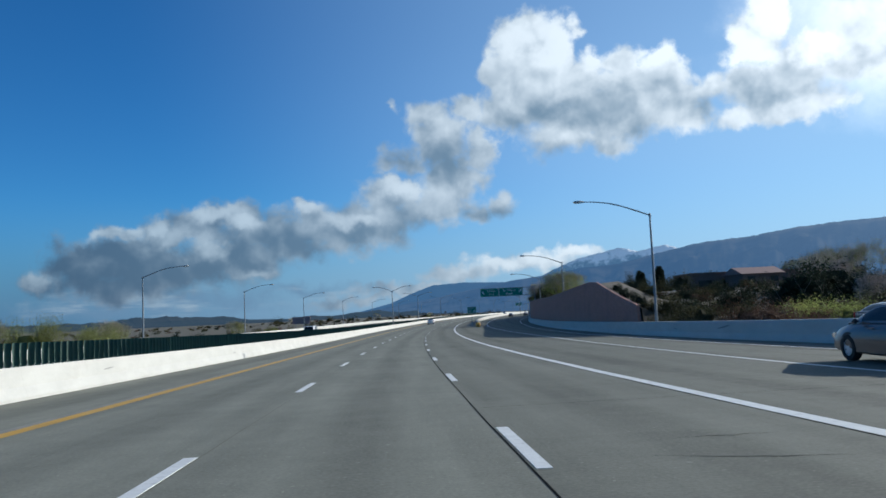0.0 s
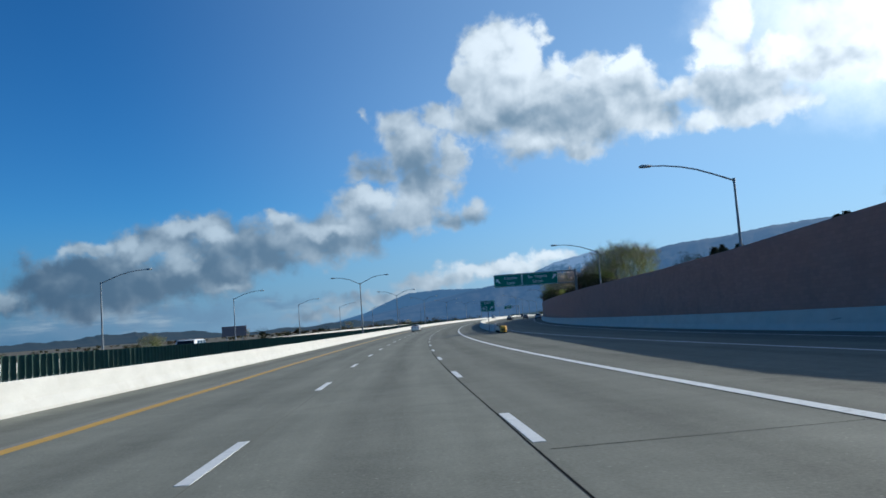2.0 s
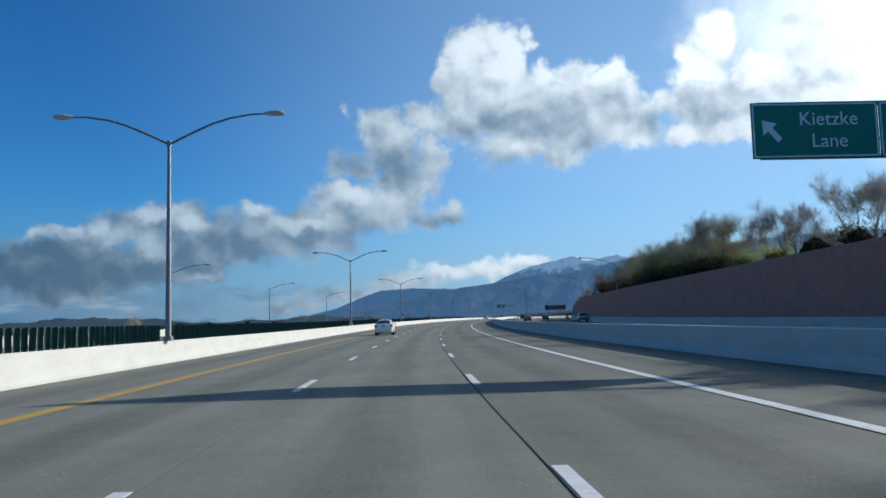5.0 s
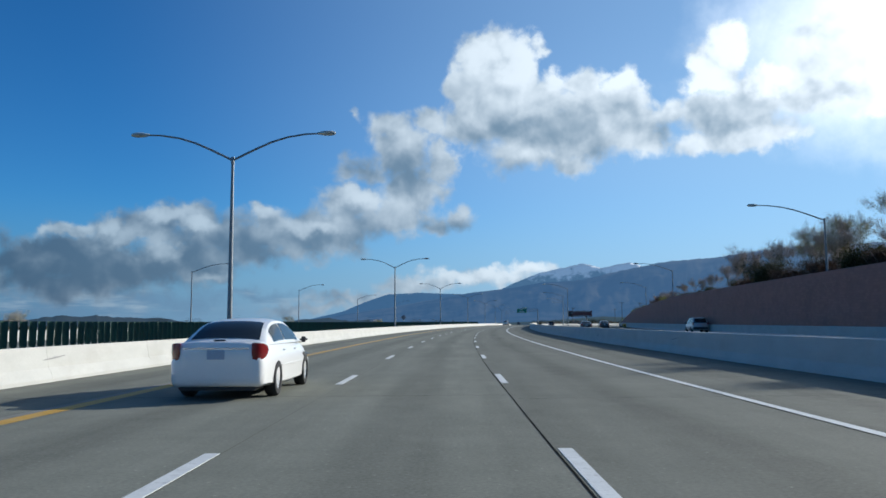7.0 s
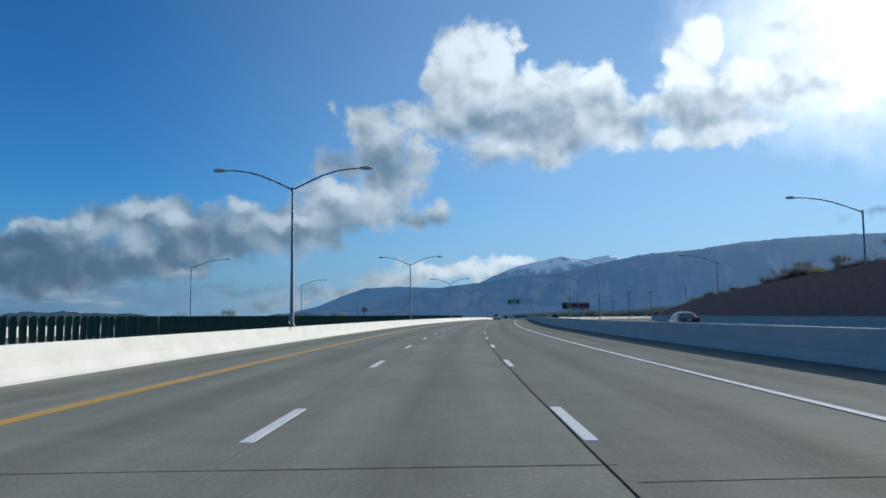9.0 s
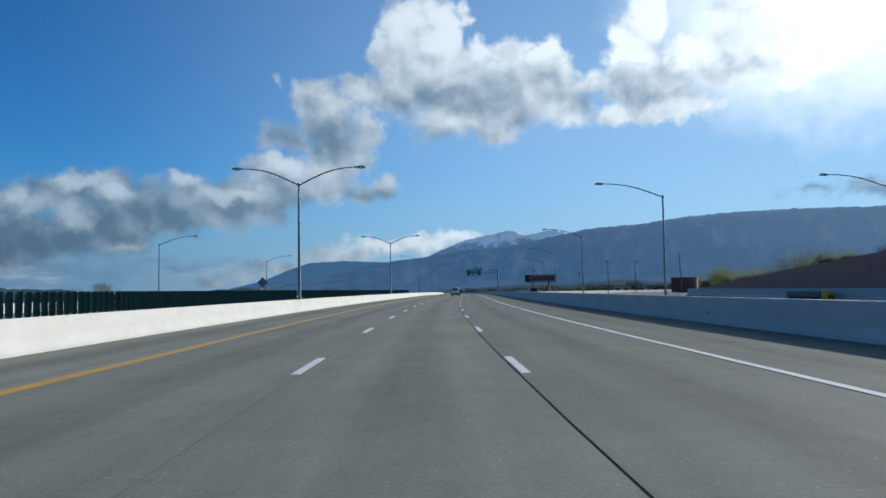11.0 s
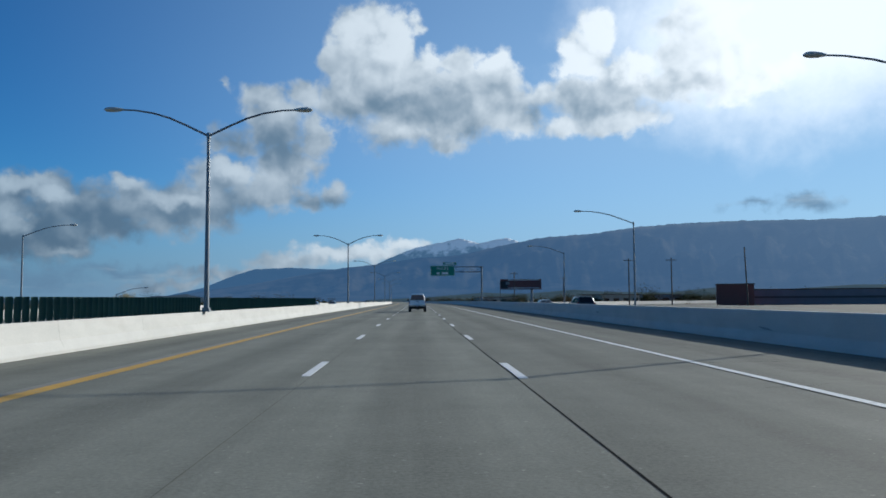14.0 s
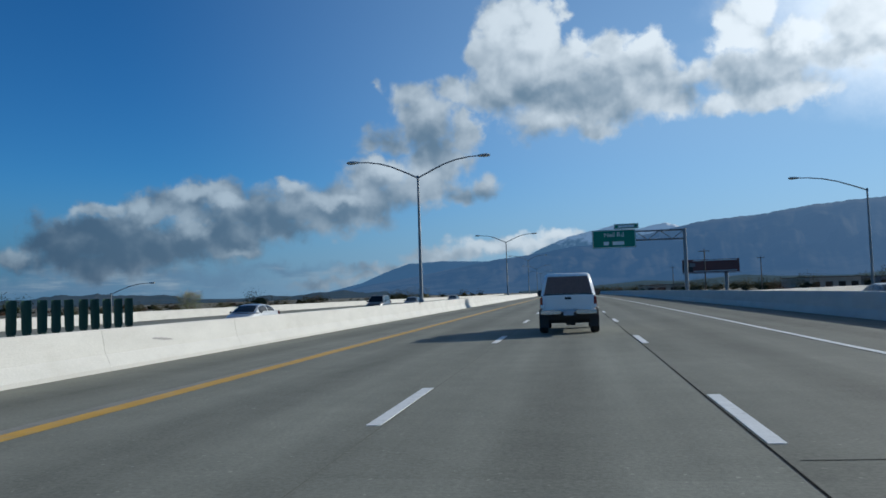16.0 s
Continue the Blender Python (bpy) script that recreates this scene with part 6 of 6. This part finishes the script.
for i in range(30):
    s = 217 + i * 2.2 + rt.uniform(-0.8, 0.8)
    tall = float(np.interp(s, [217, 230, 245, 262, 276, 283], [0.90, 0.92, 0.88, 0.82, 0.78, 0.62]))
    kinds = ("bare", "bare", "upright") if s > 266 else ("upright", "spring", "upright", "bare", "olive")
    on_bank(rt.choice(kinds), s, rt.uniform(2.2, 6.5), tall * rt.choice((0.55, 0.66, 0.76, 0.86, 0.95)) * rt.uniform(0.95, 1.05))
    if i % 3 == 0:
        on_bank(rt.choice(("upright", "olive")), s + 1, rt.uniform(8, 13), tall * rt.uniform(0.6, 0.9))
    on_bank(rt.choice(("hedge", "rust")) if s > 255 else "hedge", s + 1, rt.uniform(1.4, 2.6), rt.uniform(0.85, 1.2))
for i in range(18):
    s = 284 + i * 2.6
    on_bank(rt.choice(("rust", "hedge", "rust")), s, rt.uniform(1.5, 4), float(np.interp(s, [284, 296, 305, 330], [1.2, 0.9, 0.5, 0.35])) * rt.uniform(0.8, 1.2))
for s, k in ((287, 0.75), (290, 0.7), (293, 0.55), (297, 0.5)):
    on_bank("bare", s, rt.uniform(2, 4), k)
for i in range(46):
    s = 312 + i * 2.6 + rt.uniform(-1, 1)
    on_bank(("rust", "hedge", "rust", "rust", "green")[i % 5], s, rt.uniform(0.75, 1.5), rt.uniform(0.3, 0.6))
for s, d, k in ((341, 1.4, 0.95), (344, 1.8, 1.05), (347, 1.5, 0.8), (352, 1.4, 0.85), (338, 1.6, 0.7), (331, 1.5, 0.8), (327, 1.6, 0.7)):
    on_bank("rust", s, d, k)
for s, d, k in ((343, 1.8, 0.36), (349, 1.6, 0.32), (334, 1.6, 0.3), (322, 1.8, 0.35), (315, 2.0, 0.4), (308, 2.0, 0.42)):
    on_bank("bare", s, d, k)
for s, d, k in ((57.5, 0.9, 0.7), (58.5, 1.8, 0.9), (59.3, 2.8, 1.0), (60.6, 1.6, 0.55), (61.5, 2.6, 0.8), (56, 2.4, 0.8)):
    on_bank("hedge", s, d, k)
# junipers along the falling end of the wall
for i in range(8):
    on_bank("juniper", 61.5 + i * 1.35, rt.uniform(0.7, 1.5), rt.uniform(0.28, 0.52))
# slope before the wall begins
for kind, s, d, k in [("rust", 53, 6.0, 1.55), ("rust", 50, 7.0, 1.3), ("green", 46.5, 7.5, 1.05), ("green", 45, 8.5, 0.9), ("hedge", 57, 4.0, 1.2), ("hedge", 55.5, 6.5, 1.1), ("juniper", 61.5, 4.5, 1.4),
                      ("juniper", 67, 16, 2.3), ("juniper", 70, 20, 2.5), ("juniper", 72, 12, 1.5), ("juniper", 66, 21, 2.0)]:
    on_bank(kind, s, d, k)
for i in range(10):
    s = rt.uniform(40, 59)
    on_bank(("rust", "green", "hedge", "juniper", "hedge", "rust")[i % 6], s, rt.uniform(3.0, 6.0) + (i % 5) * 3.2, rt.uniform(0.85, 1.25))
for s, d, k in [(56, 16, 0.6), (72, 30, 0.7), (88, 44, 0.8), (50, 24, 0.7), (40, 30, 0.7), (100, 36, 0.6), (64, 40, 0.75), (84, 26, 0.75), (90, 29, 0.85), (97, 33, 0.85), (88, 33, 0.9), (103, 38, 0.9), (78, 24, 0.7)]:
    on_bank(rt.choice(("bare", "olive")), s, d, k)
# where the wall runs out
for s, o, k in [(474, 52, 1.1), (481, 54.5, 1.05), (488, 52.5, 0.95), (467, 56, 0.95), (441, 51, 1.45), (447, 55, 1.3), (437, 56, 1.25), (455, 53, 0.8), (461, 52, 0.85)]:
    plant("great", s, o, -0.3, k)
# across the opposing lanes
for s, o, k in [(86, -50, 0.7), (97, -52, 0.7), (150, -60, 0.7), (158, -64, 0.7), (230, -62, 0.6), (236, -66, 0.55), (340, -80, 0.6), (520, -90, 0.7), (600, -70, 0.6)]:
    plant(rt.choice(("spring", "olive")), s, o, -1.0, k * 1.25)
for s, o, k in [(89.5, -42.8, 1.0), (93, -46, 0.85), (101.5, -40, 0.72), (104.5, -42, 0.78), (108, -43, 0.62), (119, -46, 0.55), (193, -42, 0.45), (199, -43, 0.4), (206, -44, 0.4)]:
    plant("great", s, o, -0.6, k)


def thicket(name, label, kind, key, places, keep=3):
    """Many far shrubs as one mass: the growth of one shrub set down again and again."""
    leaf = LEAVES[key][::keep]
    mid = leaf.mean(axis=1, keepdims=True)
    away = np.linalg.norm(mid - mid.mean(axis=0), axis=2).ravel()
    inner = away < np.quantile(away, 0.86)
    leaf, mid = leaf[inner], mid[inner]
    core, fc = CORES[key]
    hub, blade, n_leaf = np.repeat(mid, 4, axis=1).reshape(-1, 3), (leaf - mid).reshape(-1, 3), len(leaf)
    leaf = leaf.reshape(-1, 3)
    base = np.concatenate([leaf, core])
    faces = [tuple(range(4 * i, 4 * i + 4)) for i in range(len(leaf) // 4)] + [tuple(len(leaf) + q for q in f) for f in fc[::1]]
    out, fout = [], []
    for s, o, z, k in places:
        a = rt.uniform(0, 6.28)
        rot = np.array([[math.cos(a), -math.sin(a), 0], [math.sin(a), math.cos(a), 0], [0, 0, 1]])
        n = len(out) * len(base)
        wide = np.array([k * rt.uniform(0.9, 1.5), k * rt.uniform(0.9, 1.5), k])
        bush = np.concatenate([hub * wide + blade * (1.5 if k < 1.6 else 0.9 * k), core * wide * 0.68])
        out.append(bush @ rot.T + np.array(on_road(s, o, z)))
        fout += [tuple(n + q for q in f) for f in faces]
    me = bpy.data.meshes.new(name)
    me.from_pydata(np.concatenate(out).tolist(), [], fout)
    ob = link_mesh(name, me, [c for c in KINDS[kind].children if c.name.startswith("crown")][0].data.materials[0])
    tagged(ob, label, "scrub", kind="stuff")


def plain(n, kind_k):
    out = []
    for i in range(n):
        s = rt.uniform(650, 1400)
        o = rt.choice((rt.uniform(30, 330), rt.uniform(28, 200), rt.uniform(-260, -60)))
        out.append((s, o, -1.1, rt.uniform(0.6, 1.3) ** 2 * 1.5 * kind_k))
    return out


def belt(n, k0, k1):
    """The band of far trees at the foot of the range."""
    out = []
    for i in range(n):
        s, o = rt.uniform(760, 1450), rt.uniform(25, 460)
        out.append((s, o, -1.3, rt.uniform(k0, k1)))
    return out


def far_side(n, k0, k1):
    """Scrub on the plain across the opposing lanes."""
    out = []
    for i in range(n):
        s = rt.uniform(120, 760)
        out.append((s, far_edge(s) - 8 - 250 * rt.random() ** 1.5, -0.9, rt.uniform(k0, k1)))
    return out


def slope(n, s0, s1, d0, d1, k0, k1):
    out = []
    for i in range(n):
        s, d = rt.uniform(s0, s1), rt.uniform(d0, d1)
        out.append((s, wall_at(s) + d, bank_z(s, d) - 0.1, rt.uniform(k0, k1)))
    return out


thicket("dark_scrub", "dark juniper scrub over the slope and the plain", "juniper", "shrubleaf_dark", far_side(60, 0.6, 1.3) + plain(70, 1.5) + belt(70, 2.4, 5.0) + slope(30, 62, 165, 8, 60, 0.8, 1.3) + slope(14, 30, 60, 16, 50, 0.9, 1.4) + slope(22, 60, 110, 5, 44, 0.8, 1.3))
thicket("olive_scrub", "olive-brown scrub over the slope and the plain", "hedge", "shrubleaf_olive", far_side(150, 0.5, 1.2) + plain(80, 1.6) + belt(110, 2.2, 4.6) + slope(24, 62, 165, 8, 60, 0.6, 0.9) + slope(22, 28, 60, 10, 50, 0.6, 1.0) + slope(24, 60, 100, 5, 36, 0.5, 0.9))
thicket("rust_scrub", "rust-brown dry scrub over the slope and the plain", "rust", "shrubleaf_rust", far_side(110, 0.5, 1.0) + plain(50, 1.4) + belt(60, 2.0, 4.0) + slope(14, 62, 120, 8, 40, 0.6, 1.0) + slope(18, 28, 60, 8, 45, 0.7, 1.1))

# ---------------------------------------------------------------- billboard, poles, buildings
bb = tagged(new("billboard"), "dark red billboard on a steel monopole", "billboard")
bb.matrix_basis = stand(664, 34.5, -1.0, -3)
bm = bmesh.new()
tube(bm, [(3.6, 0.3, 0), (3.6, 0.3, 6.2)], [0.45, 0.42], 14)
part("monopole", bm, MAT["galv"], bb, smooth=True)
bm = bmesh.new()
box(bm, (0, 0, 7.3), (13.4, 0.35, 3.2))
part("panel", bm, MAT["poster"], bb)
bm = bmesh.new()
box(bm, (0, -0.6, 5.5), (13.6, 0.9, 0.12))
part("catwalk", bm, MAT["trim"], bb)
bm = bmesh.new()
box(bm, (1.0, -0.2, 8.65), (10.2, 0.04, 0.22))
part("pale_stripe", bm, MAT["sign_white"], bb)
bm = bmesh.new()
box(bm, (1.0, -0.2, 6.05), (10.2, 0.04, 0.16))
part("lower_stripe", bm, MAT["sign_white"], bb)
bm = bmesh.new()
box(bm, (-5.4, -0.2, 7.1), (2.3, 0.05, 2.3))
part("dark_picture", bm, MAT["trim"], bb)
bm = bmesh.new()
box(bm, (-4.3, -0.23, 7.6), (1.3, 0.04, 0.9))
part("pale_shape", bm, MAT["grey"], bb)


def utility_pole(h, lean, arm):
    e = tagged(new("utility_pole"), "weathered wooden utility pole with a crossarm", "utility pole", "utility poles")
    bm = bmesh.new()
    tube(bm, [(0, 0, -0.5), (lean, 0, h)], [0.17, 0.12], 10)
    part("post", bm, MAT["wood"], e, smooth=True)
    if arm:
        bm = bmesh.new()
        box(bm, (lean, 0, h - 0.5), (2.4, 0.12, 0.13))
        part("crossarm", bm, MAT["wood"], e)
        for x in (-1.05, -0.5, 0.5, 1.05):
            bm = bmesh.new()
            tube(bm, [(lean + x, 0, h - 0.44), (lean + x, 0, h - 0.25)], [0.05, 0.035], 8)
            part("insulator", bm, MAT["grey"], e)
    return e


for s, o, z, h, lean, arm in [(643.3, 29.5, -1.2, 10.7, 0, True), (594.5, 50.5, -1.2, 12.0, 0, True), (585.5, 57.8, -1.2, 11.6, 0, True), (570.2, 68.7, -1.2, 13.0, -0.5, False),
                              (720, 60, -1.2, 11.5, 0, True), (800, 45, -1.2, 11.5, 0, True)]:
    u = utility_pole(h, lean, arm)
    u.matrix_basis = stand(s, o, z)


def shed(label, w, d, h, mat, windows, roof_mat="roof", name="building"):
    """A low flat-roofed commercial block with a parapet and openings towards the road."""
    e = tagged(new(name), label, "building")
    bm = bmesh.new()
    box(bm, (0, 0, h / 2), (w, d, h))
    body = part("wall", bm, MAT[mat], e)
    bm = bmesh.new()
    box(bm, (0, 0, h + 0.12), (w + 0.3, d + 0.3, 0.28))
    part("roof", bm, MAT[roof_mat], e, bevel=0.02)
    for i in range(windows):
        x = -w / 2 + (i + 0.5) * w / windows
        bm = bmesh.new()
        box(bm, (x, -d / 2 - 0.02, h * 0.45), (w / windows * 0.55, 0.10, h * 0.42))
        wd = part("window", bm, MAT["glass"], e)
        bm = bmesh.new()
        box(bm, (x, -d / 2 - 0.06, h * 0.45 - h * 0.22), (w / windows * 0.62, 0.14, 0.10))
        part("sill", bm, MAT["grey"], wd)
    return e


rb = shed("small red-brown box building beyond the ramp", 8.4, 8, 5.4, "redbrown", 0)
rb.matrix_basis = stand(598, 77.5, -1.0, -20)
lb = shed("long low mauve-brown commercial building with a dark band", 62, 18, 4.4, "mauve", 0)
bm = bmesh.new()
box(bm, (0, -9.05, 2.55), (61.6, 0.12, 0.5))
part("wall_band", bm, MAT["roof"], lb, "dark brown band along the wall")
lb.matrix_basis = stand(600, 116, -1.2, -28)
lb2 = shed("low brown-roofed building behind the ramp", 40, 16, 5.0, "roof", 6)
lb2.matrix_basis = stand(640, 150, -1.2, -30)
for s, o, w, h, mt in [(760, 90, 22, 4.5, "tan"), (850, 140, 30, 5, "grey"), (930, 60, 26, 4.5, "tan"), (700, 180, 34, 5.5, "tan")]:
    q = shed("low building far off on the plain", w, 14, h, mt, 4)
    q.matrix_basis = stand(s, o, -1.2, rt.uniform(-25, 25))


def house(label):
    """A gabled house on the slope."""
    e = tagged(new("house"), label, "house")
    bm = bmesh.new()
    box(bm, (0, 0, 1.3), (8, 8, 2.6))
    part("wall", bm, MAT["roof"], e)
    bm = bmesh.new()
    v = [(-4.4, -4.5, 2.6), (4.4, -4.5, 2.6), (4.4, 4.5, 2.6), (-4.4, 4.5, 2.6)]
    b = [bm.verts.new(p) for p in v]
    r0, r1 = bm.verts.new((-4.4, 0, 4.0)), bm.verts.new((4.4, 0, 4.0))
    for f in ((b[0], b[1], r1, r0), (b[2], b[3], r0, r1), (b[1], b[2], r1), (b[3], b[0], r0), (b[3], b[2], b[1], b[0])):
        bm.faces.new(f)
    part("roof", bm, MAT["roof_pink"], e, "faded pinkish roof")
    for x in (-2.3, 2.3):
        bm = bmesh.new()
        box(bm, (x, -4.02, 1.5), (1.5, 0.1, 1.1))
        part("window", bm, MAT["glass"], e)
    return e


h1 = house("brown house with a pale roof on the slope")
h1.matrix_basis = stand(158, 65, 5.3, 5)
lh = shed("long low brown building on the slope among dark trees", 36, 12, 4.1, "roof", 7)
lh.matrix_basis = stand(170, 72, 4.5, 3)
for s, o, z, kind, k in [(183, 83, 5.0, "olive", 1.1), (188, 88, 5.0, "upright", 1.0), (180, 79, 5.0, "juniper", 3.0), (184, 62, 5.0, "juniper", 2.6), 
                         (86, 43, 2.2, "juniper", 1.2), (93, 47, 2.6, "juniper", 1.3), (100, 51, 3.0, "hedge", 1.1), (80, 41, 1.8, "hedge", 1.1), (150, 40, 4.6, "juniper", 1.7), (128, 34, 4.6, "juniper", 1.2), (120, 40, 4.7, "hedge", 1.2)]:
    plant(kind, s, o, z, k)

# back of a sign across the opposing lanes
bs = tagged(new("sign_back"), "bare grey-brown back of a large road sign on posts", "road sign")
bs.matrix_basis = stand(207.5, -36.9)
bm = bmesh.new()
box(bm, (0, 0, 2.75), (4.7, 0.06, 1.85))
part("panel", bm, MAT["mauve"], bs)
for z in (2.2, 3.3):
    bm = bmesh.new()
    box(bm, (0, 0.06, z), (4.5, 0.07, 0.07))
    part("stiffener", bm, MAT["galv"], bs)
for x in (-1.5, 1.5):
    bm = bmesh.new()
    box(bm, (x, 0.12, 1.3), (0.14, 0.14, 4.6))
    part("post", bm, MAT["galv"], bs)
